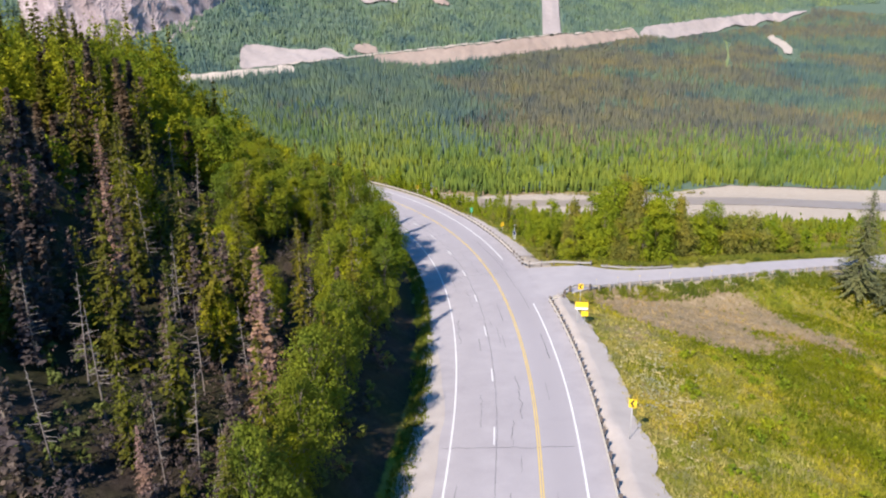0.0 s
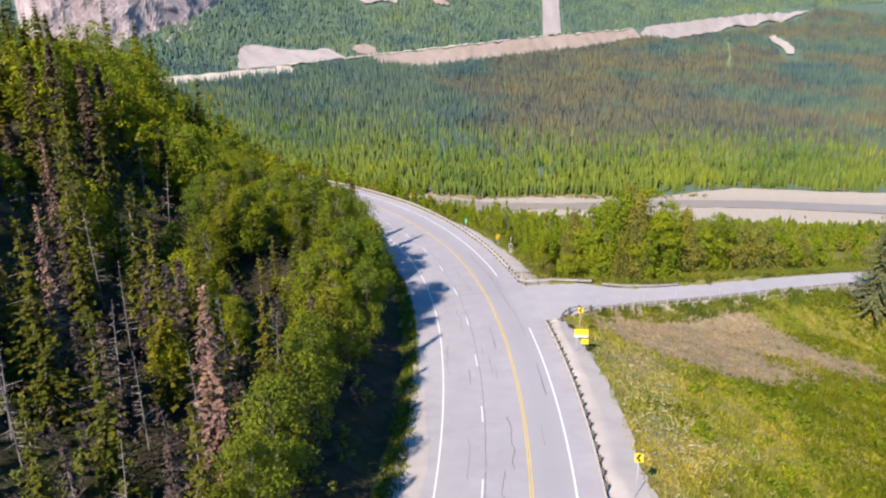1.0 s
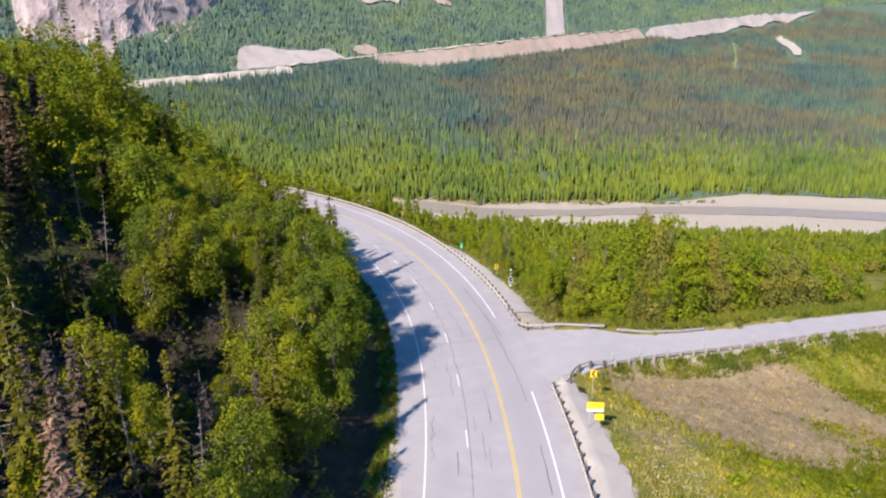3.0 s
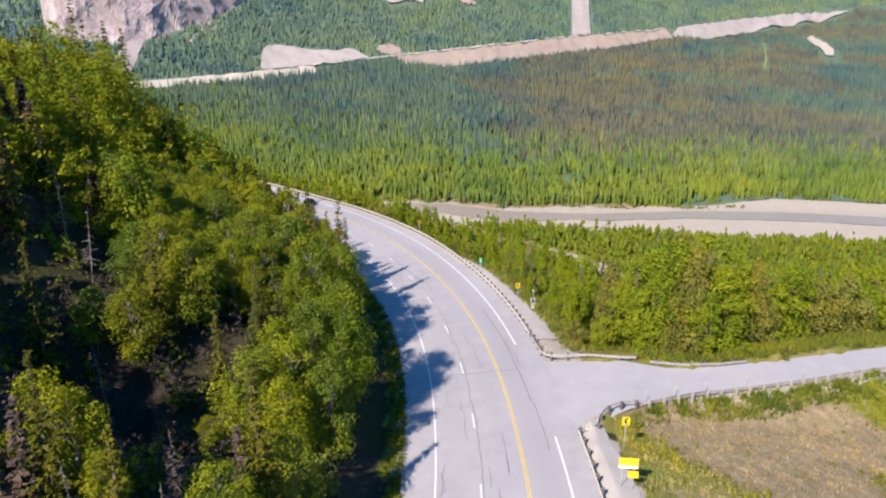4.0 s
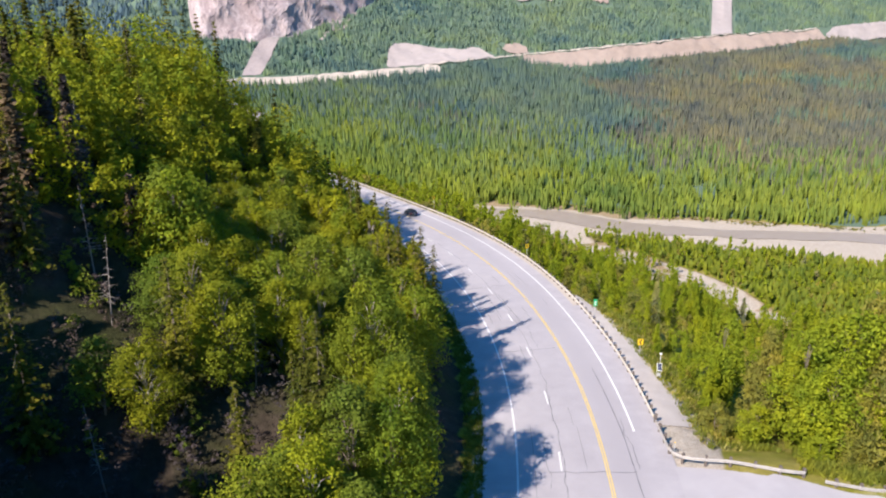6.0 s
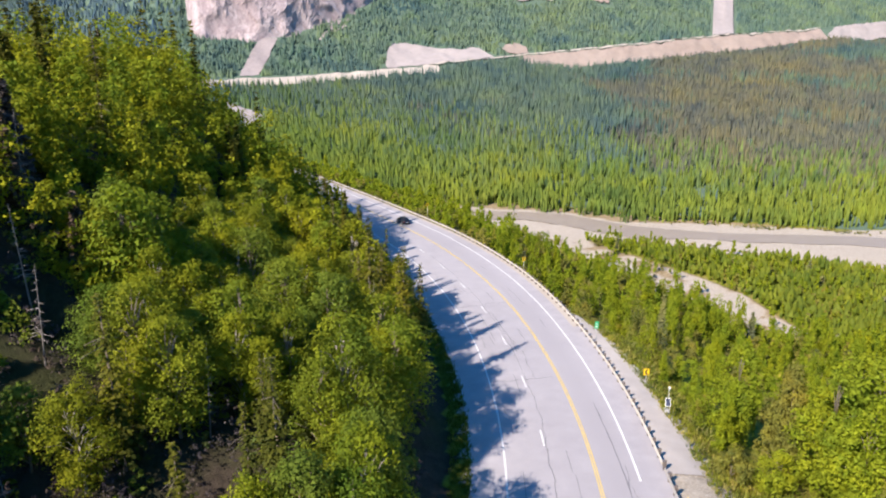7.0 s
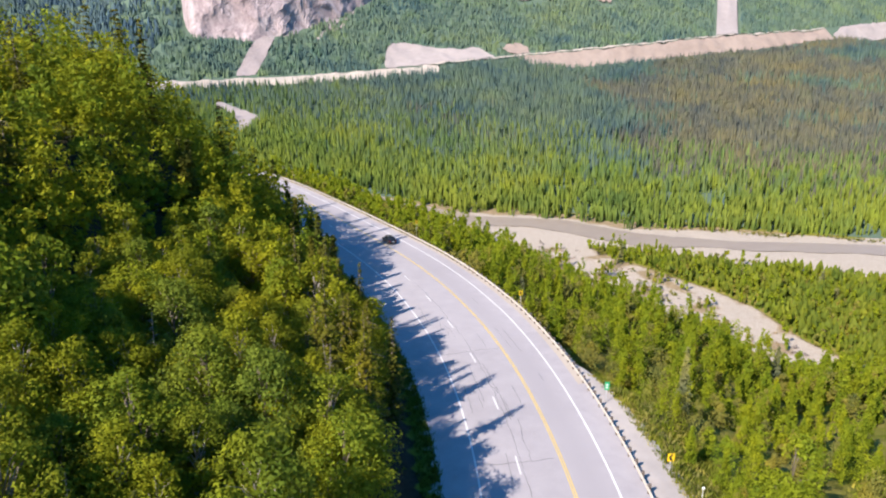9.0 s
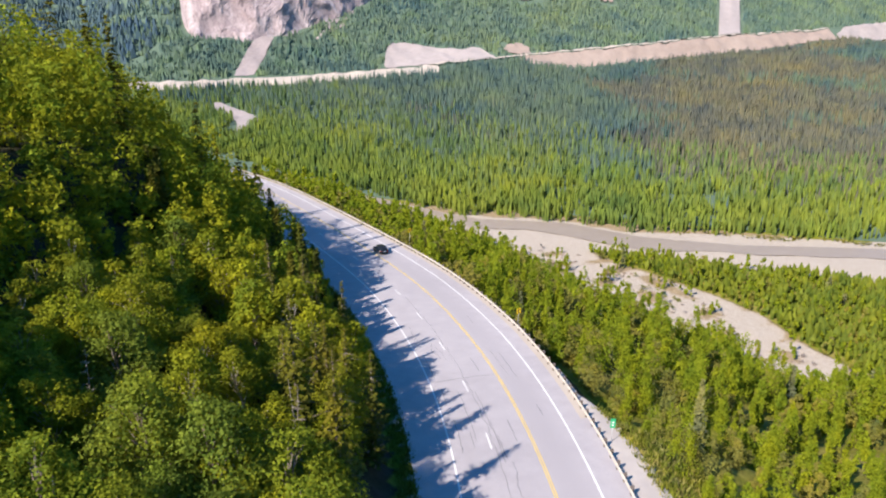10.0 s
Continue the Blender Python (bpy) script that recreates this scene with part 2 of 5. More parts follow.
def rock_material():
    m, n, l, b = nodes_of("cliff_rock")
    at = position(n)
    st = n.new("ShaderNodeMapping")
    st.inputs["Scale"].default_value = (1, 1, 0.7)
    st.inputs["Rotation"].default_value = (0.5, 0.35, 0)
    l.new(at, st.inputs["Vector"])
    n1, n2 = noise_tex(n, l, 0.035, 8, 0.7, st.outputs[0], 1.5), noise_tex(n, l, 0.2, 6, 0.75, st.outputs[0], 0.8)
    c = mix(n, l, smooth(n, l, n1, 0.4, 0.62), ramp(n, l, n2, [(0.3, (0.17, 0.132, 0.137)), (0.7, (0.32, 0.258, 0.262))]),
            ramp(n, l, n2, [(0.3, (0.27, 0.22, 0.222)), (0.7, (0.45, 0.39, 0.39))]))
    l.new(c, b.inputs["Base Color"])
    b.inputs["Roughness"].default_value = 0.95
    bump(n, l, b, n2, 0.7, 2.0)
    return m


ROCK = rock_material()
# ---- builders ----
def mesh_of(name, verts, faces, material, smooth_faces=False, fields=None):
    me = bpy.data.meshes.new(name)
    verts = np.asarray(verts, np.float32)
    faces = np.asarray(faces, np.int32)
    k = faces.shape[1]
    me.vertices.add(len(verts))
    me.vertices.foreach_set("co", verts.ravel())
    me.loops.add(faces.size)
    me.loops.foreach_set("vertex_index", faces.ravel())
    me.polygons.add(len(faces))
    me.polygons.foreach_set("loop_start", np.arange(0, faces.size, k, dtype=np.int32))
    me.polygons.foreach_set("use_smooth", np.full(len(faces), smooth_faces))
    for key, values in (fields or {}).items():
        me.attributes.new(key, "FLOAT", "POINT").data.foreach_set("value", np.asarray(values, np.float32))
    me.update(calc_edges=True)
    me.validate()
    me.materials.append(material)
    return me


def part(name, data, material, parent=None, label="", smooth_faces=False):
    """One mesh object, from a mesh or a bmesh, under its thing."""
    if isinstance(data, bmesh.types.BMesh):
        me = bpy.data.meshes.new(name)
        data.to_mesh(me)
        data.free()
        me.materials.append(material)
        if smooth_faces:
            me.polygons.foreach_set("use_smooth", np.full(len(me.polygons), True))
        data = me
    ob = new(name, data)
    ob.parent = parent
    return tagged(ob, label)


def box(bm, size, m=Matrix(), bevel=0.0):
    made = bmesh.ops.create_cube(bm, size=1, matrix=m @ Matrix.Diagonal((*size, 1)))["verts"]
    if bevel:
        edges = list({e for v in made for e in v.link_edges})
        bmesh.ops.bevel(bm, geom=edges, offset=bevel, segments=2, affect="EDGES", profile=0.5)
    return bm


def rod(bm, a, b, r0, r1, sides=8):
    a, b = Vector(a), Vector(b)
    turn = (b - a).to_track_quat("Z", "Y").to_matrix().to_4x4()
    bmesh.ops.create_cone(bm, segments=sides, radius1=r0, radius2=r1, depth=(b - a).length, cap_ends=True,
                          matrix=Matrix.Translation((a + b) / 2) @ turn)
    return bm


def strip(left, right):
    """Quads between two rows of points."""
    n = len(left)
    verts = np.concatenate([left, right])
    i = np.arange(n - 1)
    return verts, np.stack([i, i + n, i + n + 1, i + 1], 1)


# ---- the lie of the land ----
# The highway's reference line (its lane line): distance along it and heading to the left of +y.
HEADING = [(-160, -3), (-15, -0.3), (0, 1.8), (12, 5), (24, 7.7), (37, 10.8), (49, 14.4), (61, 18.3), (73, 22.3), (85, 25.6), (98, 29.5),
           (110, 33), (122, 35.5), (135, 39), (150, 42.5), (165, 43.5), (230, 45), (280, 50), (340, 54), (520, 75)]
S = np.arange(-160.0, 520.0, 1.0)
_h = np.radians(np.interp(S, *zip(*HEADING)))
_xy = np.cumsum(np.stack([-np.sin(_h), np.cos(_h)], 1), 0)
_xy += np.array([-3.98, 55.42]) - _xy[160]


def plane_z(x, y):
    """The banked, falling plane of the road surface."""
    return 0.07463 * x - 0.05213 * y


def along(s, n):
    """Plan place at a distance along the highway and an offset to its right."""
    s = np.asarray(s, float)
    h = np.interp(s, S, _h)
    return np.stack([np.interp(s, S, _xy[:, 0]) + n * np.cos(h), np.interp(s, S, _xy[:, 1]) + n * np.sin(h)], -1)


def on_road(s, n, lift=0.0):
    q = along(s, n)
    return np.concatenate([q, (plane_z(q[..., 0], q[..., 1]) + lift)[..., None]], -1)


def edge_right(s):
    return np.interp(s, [0, 50, 75, 110], [7.15, 7.2, 7.7, 8.4])


def rail_off(s):
    return np.interp(s, [0, 50, 75, 110], [9.15, 9.3, 9.9, 10.8])


def pave_left(s):
    return -3.75 - np.interp(s, [-20, 20, 45, 70, 90, 115, 150], [2.8, 2.8, 2.9, 3.3, 4.1, 5.0, 5.2])


# The side road's centre line.
SIDE = np.array([(-1.6, 97.9), (8.0, 99.8), (16.0, 102.6), (25.0, 107.0), (35.0, 113.0), (50.5, 121.5), (80.0, 137.0), (160.0, 180.0)])


def side_z(x):
    return -5.0 - 0.1 * (x - 8.0)


def side_top(x, y):
    """Surface of the side road, easing into the highway's plane."""
    u = np.clip((x - 3) / 7, 0, 1)
    return plane_z(x, y) * (1 - u) + side_z(x) * u


def side_north(x):
    return np.interp(x, [-2, 2, 8, 14, 25], [5.4, 5.2, 4.3, 2.4, 2.6])


def side_south(x):
    return np.interp(x, [-2, 2, 5, 8, 10, 14, 25], [10.0, 9.2, 6.6, 4.9, 3.6, 2.4, 2.5])


def nearest(points, x, y):
    """Arc place and signed offset (right positive) of plan places from a polyline."""
    a, b = points[:-1], points[1:]
    v = b - a
    length = np.linalg.norm(v, axis=1)
    start = np.r_[0, np.cumsum(length)[:-1]]
    best = np.full(x.shape, 1e18)
    at, off = np.zeros(x.shape), np.zeros(x.shape)
    for k in range(len(a)):
        dx, dy = x - a[k, 0], y - a[k, 1]
        u = np.clip((dx * v[k, 0] + dy * v[k, 1]) / length[k] ** 2, 0, 1)
        ex, ey = dx - u * v[k, 0], dy - u * v[k, 1]
        d2 = ex * ex + ey * ey
        closer = d2 < best
        best = np.where(closer, d2, best)
        at = np.where(closer, start[k] + u * length[k], at)
        off = np.where(closer, np.sqrt(d2) * np.sign(v[k, 1] * dx - v[k, 0] * dy), off)
    return at, off


def road_sn(x, y):
    """Like nearest() for the highway, on a coarse line first."""
    s, n = nearest(_xy[::8], x, y)
    return s - 160, n


# The far valley side: p runs along the far road, q across the valley.
def pq(x, y):
    return 0.793 * x + 0.609 * y, -0.609 * x + 0.793 * y


def xy_of(p, q):
    return 0.793 * p - 0.609 * q, 0.609 * p + 0.793 * q


def far_z(p):
    return np.interp(p, [-600, -15, 196, 383, 549, 801, 986, 1486, 2500], [-70, -53, -50, -39, -28, -10, -3, 33, 70])


def bank_height(p):
    return np.interp(p, [-300, -15, 330, 380, 460, 520, 850, 990, 1060, 1400, 1520], [4, 8, 9, 4, 4, 20, 22, 12, 25, 22, 3])


def cliff_foot(p):
    return np.interp(p, [31, 80, 133, 164, 200, 257, 321, 360, 410], [118, 108, 101, 108, 126, 162, 211, 262, 330])


def rough(x, y, size, octaves=4):
    flat = [noise.fractal((a / size, b / size, 0.3), 1.0, 2.0, octaves) for a, b in zip(np.ravel(x), np.ravel(y))]
    return np.reshape(flat, np.shape(x))


HILL = [(-9, 0.0), (0, -0.05), (1, -0.3), (2.2, -0.1), (5, 1.7), (10, 4.0), (15, 5.8), (25, 10.0), (35, 17.0), (45, 24.5), (60, 31.0), (90, 33.0), (140, 26), (260, 10), (700, 40), (2500, 500)]


# Dark hollows of the hillside: place along the road, distance from its edge, half width.
HOLLOWS = [(29, 26, 9.0), (41, 36, 7.2), (40, 18, 4.6), (52, 33, 5.0), (58, 20, 2.4), (131, 28, 3.6), (110, 38, 3.2), (-2, 30, 6)]


def hollow(s, e):
    return max(math.exp(-((s - hs) ** 2 + (e - hb) ** 2) / wide ** 2) for hs, hb, wide in HOLLOWS)


def land(x, y, wobble=True):
    """Height of the ground, and the areas of grass, dry grass and gravel on it."""
    x, y = np.asarray(x, float), np.asarray(y, float)
    s, n = road_sn(x, y)
    pl = plane_z(x, y)
    ref = along(s, 0.0)
    z0 = plane_z(ref[..., 0], ref[..., 1])
    # hill on the inside of the bend
    e = pave_left(s) - n
    left_at = along(s, pave_left(s))
    zl = plane_z(left_at[..., 0], left_at[..., 1])
    steep_by = np.interp(s, [-160, 40, 80, 110, 135, 185, 250, 330, 480], [1, 1, 1.08, 1.25, 2.0, 1.95, 1.1, 0.75, 0.6])
    steep_by = np.where(steep_by > 1.2, 1.2 + (steep_by - 1.2) * np.clip((e - 9) / 14, 0, 1), steep_by)
    rise = np.interp(e, *zip(*HILL)) * steep_by
    hill = zl + np.where(e < 260, np.minimum(rise, 27 + 0.1 * (rise - 27)), rise)
    hill = hill - np.clip((e - 8) / 16, 0, 1) * np.clip((75 - e) / 25, 0, 1) * 7.5 * np.exp(-((s - 27 - 0.12 * e) / 9.5) ** 2)
    for hs, hb, wide in HOLLOWS:
        hill = hill - 3.0 * np.exp(-((s - hs) ** 2 + (e - hb) ** 2) / wide ** 2)
    # bank on the outside
    m = n - rail_off(s)
    rail_at = along(s, rail_off(s))
    zr = plane_z(rail_at[..., 0], rail_at[..., 1])
    flat_to = np.interp(s, [60, 84, 92], [3.6, 3.2, 0.5])
    b = np.maximum(m - flat_to, 0)
    gentle = np.where(b < 6, 0.45 * b, 2.7 + 0.42 * (b - 6) + 0.0018 * (b - 6) ** 2)
    sharp = np.where(b < 9, 1.14 * b, 10.26 + 0.25 * (b - 9) + 0.0018 * (b - 9) ** 2)
    cut = np.interp(s, [84, 93, 118, 135], [0, 1, 1, 0.4])
    bank = zr - 0.05 * np.clip(m, 0, 4) - gentle * (1 - cut) - sharp * cut
    # side road, the field below it and the slope beyond it
    t, off = nearest(SIDE, x, y)
    zs = side_top(x, y)
    wn0, ws0 = side_north(x) + 0.3, side_south(x) + 0.6
    north = np.maximum(-off - wn0, 0)
    nslope = zs - 0.28 * north - 0.0012 * north ** 2
    south = np.maximum(off - ws0, 0)
    sslope = zs - 0.6 * south
    field = 2.97 - 0.19 * x - 0.07 * y
    shoulder = zr - 0.06 * np.clip(m, 0, 4.0) - 0.45 * np.maximum(m - 4.0, 0)
    below = np.maximum(np.maximum(field, shoulder), np.where(south > 0, sslope, -1e3))
    right = np.where(off > 0, np.where(off < ws0, zs, below), np.where(-off < wn0, zs, np.maximum(nslope, bank)))
    right = np.where((s > 60) & (off < 0), np.maximum(bank, np.where(x > 4, nslope, -1e3)), right)
    right = np.where(m < 1.0, pl, right)
    z = np.where(e > -0.5, hill, right)
    on = (e <= -0.5) & (m < 1.0)
    z = np.where(on, pl - 0.12, z)
    side_on = (m >= 1.0) & (off > -wn0) & (off < ws0) & (x < 120) & (x > -4)
    z = np.where(side_on, np.minimum(z, zs - 0.14), z)
    # valley floor, the far wood's rise, the far road's bank and the mountain
    p, q = pq(x, y)
    floor = np.full(x.shape, -91.0)
    far_y = np.maximum(1205 + 0.768 * x, 700)
    u = np.clip((y - 515) / (far_y - 515), 0, 1)
    zf = far_z(p)
    plain = -90.5 + (zf - bank_height(p) + 90.5) * u ** 1.35
    up = np.clip((q - 965) / 22, 0, 1)
    plain = np.where(q > 965, zf - bank_height(p) * (1 - up), plain)
    mm = np.maximum(q - 1000, 0)
    steep = np.interp(p, [-160, -40, 20, 900], [0.02, 0.3, 0.42, 0.42])
    mount = plain + steep * mm + np.maximum(mm - 650, 0) * 0.35
    lowered = np.where((y > 515) | (q > 965), mount, floor)
    near = (y < 505) & (q < 900)
    far_bar = np.interp(x, [-140, -102, -69, -34, -3, 26, 55, 84, 104, 155, 256, 400], [488, 490, 495, 482, 489, 497, 500, 504, 508, 532, 528, 512])
    z = np.where(near, np.maximum(z, floor), lowered)
    out = (s > 330) & (y > 330)
    z = np.where(out & near, np.maximum(np.minimum(z, -30 - 0.3 * (s - 330)), floor), z)
    # areas
    grass, dry, gravel = np.zeros(x.shape), np.zeros(x.shape), np.zeros(x.shape)
    inside = near & (z > -88)
    grass = np.where(inside & (m > 3), 1.0, grass)
    grass = np.where(inside & (e > 0.2) & (e < 1.7), 0.9, grass)
    # Steep bank: grass held back, dark floor colour stands in for its shade.
    grass = np.where(inside & (m > 0.8) & (m < 7.5) & (s > 86) & (s < 130), 0.1, grass)
    blot = 0.35 * np.sin(x * 0.31 + 1.7 * np.sin(y * 0.23)) + 0.3 * np.sin(y * 0.47 + x * 0.17)
    tan = (1 + blot) * np.exp(-(((x - 27) / 15) ** 2 + ((y - 93 - 0.36 * (x - 27)) / 9.0) ** 2) * 0.9) + 0.8 * np.exp(-(((x - 16) / 6) ** 2 + ((y - 93) / 5) ** 2))
    pale = 0.5 + 0.5 * np.sin(x * 0.23 + 1.1 + 1.4 * np.sin(y * 0.13)) * np.sin(y * 0.19 + 1.2 * np.sin(x * 0.21))
    dry = np.where(inside & (off > 3), np.clip(1.4 * tan + 0.4 * pale * np.interp(x - 0.1 * (y - 60), [8, 18, 40], [1, 0.75, 0.45]), 0, 1), dry)
    edge = np.interp(s, [-60, 20, 33, 50, 62, 90], [3.2, 3.4, 2.4, 5.5, 4.2, 1.0])
    gravel = np.where(inside & (m > -1.5) & (m < edge), 1.0, gravel)
    gravel = np.where((np.abs(off) < 4.2) & (x > 2) & (m > 0), np.where(off > 0, 0.55, 0.4), gravel)
    gravel = np.where((e < 0.4) & (e > -4), 1.0, gravel)
    low = near & (z < -88) & (y > 250)
    wash = np.interp(x, [-120, -89, -59, -34, 17, 35, 54, 120], [450, 430, 392, 362, 322, 302, 292, 274])
    wash_top = np.interp(x, [-120, -60, -30, 10, 31, 48, 61, 120], [470, 447, 426, 399, 381, 350, 338, 305])
    in_wash = np.clip((y - wash) / 9 + 0.5, 0, 1) * np.clip((wash_top - y) / 9 + 0.5, 0, 1)
    bar = np.clip((y - np.interp(x, [-140, -78, -32, -11, 7, 23, 50, 92, 160, 260], [448, 428, 446, 446, 441, 438, 437, 436, 436, 440])) / 6 + 0.5, 0, 1)
    stony = np.maximum(in_wash, bar)
    patchy = 0.5 + 0.5 * np.sin(x * 0.21 + 2.0 * np.sin(y * 0.11)) * np.sin(y * 0.17 + 1.3 * np.sin(x * 0.09))
    gravel = np.where(low, stony * np.clip(1.28 - 1.15 * patchy * (in_wash > bar), 0, 1), gravel)
    gravel = np.where((y > 440) & (x > -200), np.clip((far_bar - y) / 5 + 0.5, 0, 1) * np.clip(1.2 - 0.6 * patchy, 0, 1), gravel)
    grass = np.where(low, 0.8 * (1 - 0.85 * np.clip(stony, 0, 1)), grass)
    dry = np.where(low, np.clip(1.2 * stony, 0, 1), dry)
    wood = np.where((y > np.maximum(505, far_bar + 1)) & (gravel < 0.5), 1.0, 0.0)
    grass = np.where((y > far_bar - 3) & (y <= 520), 0.9, grass)
    if wobble:
        w = rough(x, y, 14)
        z = z + w * np.where(on | side_on, 0, np.where(near, np.clip((np.maximum(e, m) - 1.5) / 8, 0, 1) * np.where(z < -86, 0.35, 0.9), np.clip((y - 520) / 60, 0.05, 1) * 2.5 + np.clip(mm / 60, 0, 6)))
    return z, grass, dry, gravel, wood


def height(x, y):
    return float(land(np.array([x]), np.array([y]), True)[0][0])


def spaced(stops):
    out = []
    for a, b, step in stops:
        out += list(np.arange(a, b, step))
    return np.array(out)


gx = spaced([(-3600, -1400, 200), (-1400, -700, 40), (-700, -170, 14), (-170, -90, 4), (-90, 70, 1.3), (70, 170, 4), (170, 800, 14), (800, 1800, 50), (1800, 3601, 200)])
gy = spaced([(-400, -80, 40), (-80, 20, 5), (20, 190, 1.3), (190, 330, 3), (330, 540, 5), (540, 1500, 14), (1500, 2600, 60), (2600, 4300, 170)])
GX, GY = np.meshgrid(gx, gy)
gz, g1, g2, g3, g4 = land(GX, GY)
nx, ny = len(gx), len(gy)
ii = (np.arange(ny - 1)[:, None] * nx + np.arange(nx - 1)[None]).ravel()
ground = new("ground", mesh_of("ground", np.stack([GX, GY, gz], -1).reshape(-1, 3), np.stack([ii, ii + 1, ii + nx + 1, ii + nx], 1), GROUND, True,
                               {"grass": g1.ravel(), "dry": g2.ravel(), "gravel": g3.ravel(), "wood": g4.ravel()}))
tagged(ground, "valley ground with grass, bare earth and gravel wash", "ground", kind="structure")


def drape(name, p0, p1, q0, q1, material, label, lift=0.8, step=4.0, ragged=0.0, shear=0.0, taper=0.0, bend=0.0):
    """A sheet laid on the far valley side, ragged at its edges."""
    pp = np.arange(p0, p1 + step, step)
    rows = 14
    low = np.array([q0(v) if callable(q0) else q0 for v in pp], float)
    high = np.array([q1(v) if callable(q1) else q1 for v in pp], float)
    if ragged:
        low = low + ragged * np.array([noise.fractal((v / 18, 3.1, q1(p0) if callable(q1) else q1), 1, 2, 4) for v in pp])
        high = high + ragged * np.array([noise.fractal((v / 18, 9.7, p0), 1, 2, 4) for v in pp])
    u = np.linspace(0, 1, rows)[:, None]
    Q = low[None] * (1 - u) + high[None] * u
    mid, fray = (p0 + p1) / 2, np.array([noise.fractal((k * 0.37, p0, 2.2), 1, 2, 4) for k in range(rows)])[:, None]
    P = mid + (pp[None] - mid) * (1 - taper * np.abs(2 * u - 1) ** 2.5 + (0.25 * fray if taper else 0)) + shear * (Q - low[None]) + bend * np.sin(u * 5.0)
    X, Y = xy_of(P, Q)
    Z = np.maximum(land(X, Y, True)[0], far_grid(X, Y)) + lift
    k = (np.arange(rows - 1)[:, None] * len(pp) + np.arange(len(pp) - 1)[None]).ravel()
    ob = new(name, mesh_of(name, np.stack([X, Y, Z], -1).reshape(-1, 3), np.stack([k, k + 1, k + len(pp) + 1, k + len(pp)], 1), material, True))
    return tagged(ob, label, "ground", kind="structure")


def far_grid(X, Y):
    """Height of the ground sheet itself, between its grid points."""
    i = np.clip(np.searchsorted(gx, X) - 1, 0, nx - 2)
    j = np.clip(np.searchsorted(gy, Y) - 1, 0, ny - 2)
    u, v = (X - gx[i]) / (gx[i + 1] - gx[i]), (Y - gy[j]) / (gy[j + 1] - gy[j])
    return gz[j, i] * (1 - u) * (1 - v) + gz[j, i + 1] * u * (1 - v) + gz[j + 1, i] * (1 - u) * v + gz[j + 1, i + 1] * u * v


drape("pale_bank", -60, 350, 966, 992, FAR_PALE, "pale gravel bank below the far road", ragged=1.5)
drape("earth_bank", 470, 1010, 962, 988, FAR_BANK, "brown earth cut below the far road", ragged=3)
tagged(drape("far_road", 340, 1010, 987, 997, FAR_PALE, "pale gravel road along the far valley side", 2.4), category="road")
drape("gravel_cut", 285, 440, 1000, lambda p: 1012 + np.interp(p, [285, 300, 315, 330, 380, 430, 440], [0, 40, 55, 50, 22, 22, 0]), FAR_GRAVEL, "grey gravel cut on the far slope", ragged=4)
drape("cleared_strip", 806, 846, 997, 1400, FAR_GRAVEL, "pale gravel strip cleared straight up the slope", lift=3.0, ragged=0, shear=0.77)
drape("gravel_cut", 1012, 1500, 962, lambda p: 970 + np.interp(p, [1010, 1050, 1200, 1400, 1500], [0, 22, 24, 16, 0]), FAR_GRAVEL, "grey gravel cut on the far slope", ragged=4, lift=3)
drape("river_bar", 66, 90, 770, 900, FAR_GRAVEL, "pale gravel bar at a bend of the far river", ragged=4, lift=2.0, taper=0.8, bend=12)
drape("pale_clearing", 1132, 1150, 758, 890, FAR_PALE, "pale bare clearing in the forest", ragged=16, lift=2.0, taper=0.8, shear=1.05, bend=8)
drape("rock_outcrop", 545, 628, 1165, 1235, FAR_GRAVEL, "pale rock outcrop on the mountain slope", ragged=14, lift=3, taper=0.5)
drape("rock_outcrop", 680, 706, 1134, 1165, FAR_BANK, "reddish rock outcrop on the mountain slope", ragged=9, lift=3, taper=0.6)
drape("debris_fan", 462, 498, 1003, 1032, FAR_BANK, "reddish debris beside the far road", ragged=9, lift=2, taper=0.6)
drape("scree", 90, 116, 1004, 1106, SCREE, "grey-pink scree wedge below the cliff", ragged=10, shear=0.38, taper=0.12)
drape("scree", 205, 217, 1096, 1150, SCREE, "narrow scree gully beside the cliff", ragged=5, shear=0.8, taper=0.3, bend=3)
drape("scree", 232, 240, 1112, 1170, SCREE, "narrow scree gully beside the cliff", ragged=5, shear=0.8, taper=0.3, bend=3)
drape("meadow_strip", 862, 876, 673, 940, MEADOW, "pale green strip cleared through the far forest", ragged=5, lift=2.0, shear=1.3, bend=4)


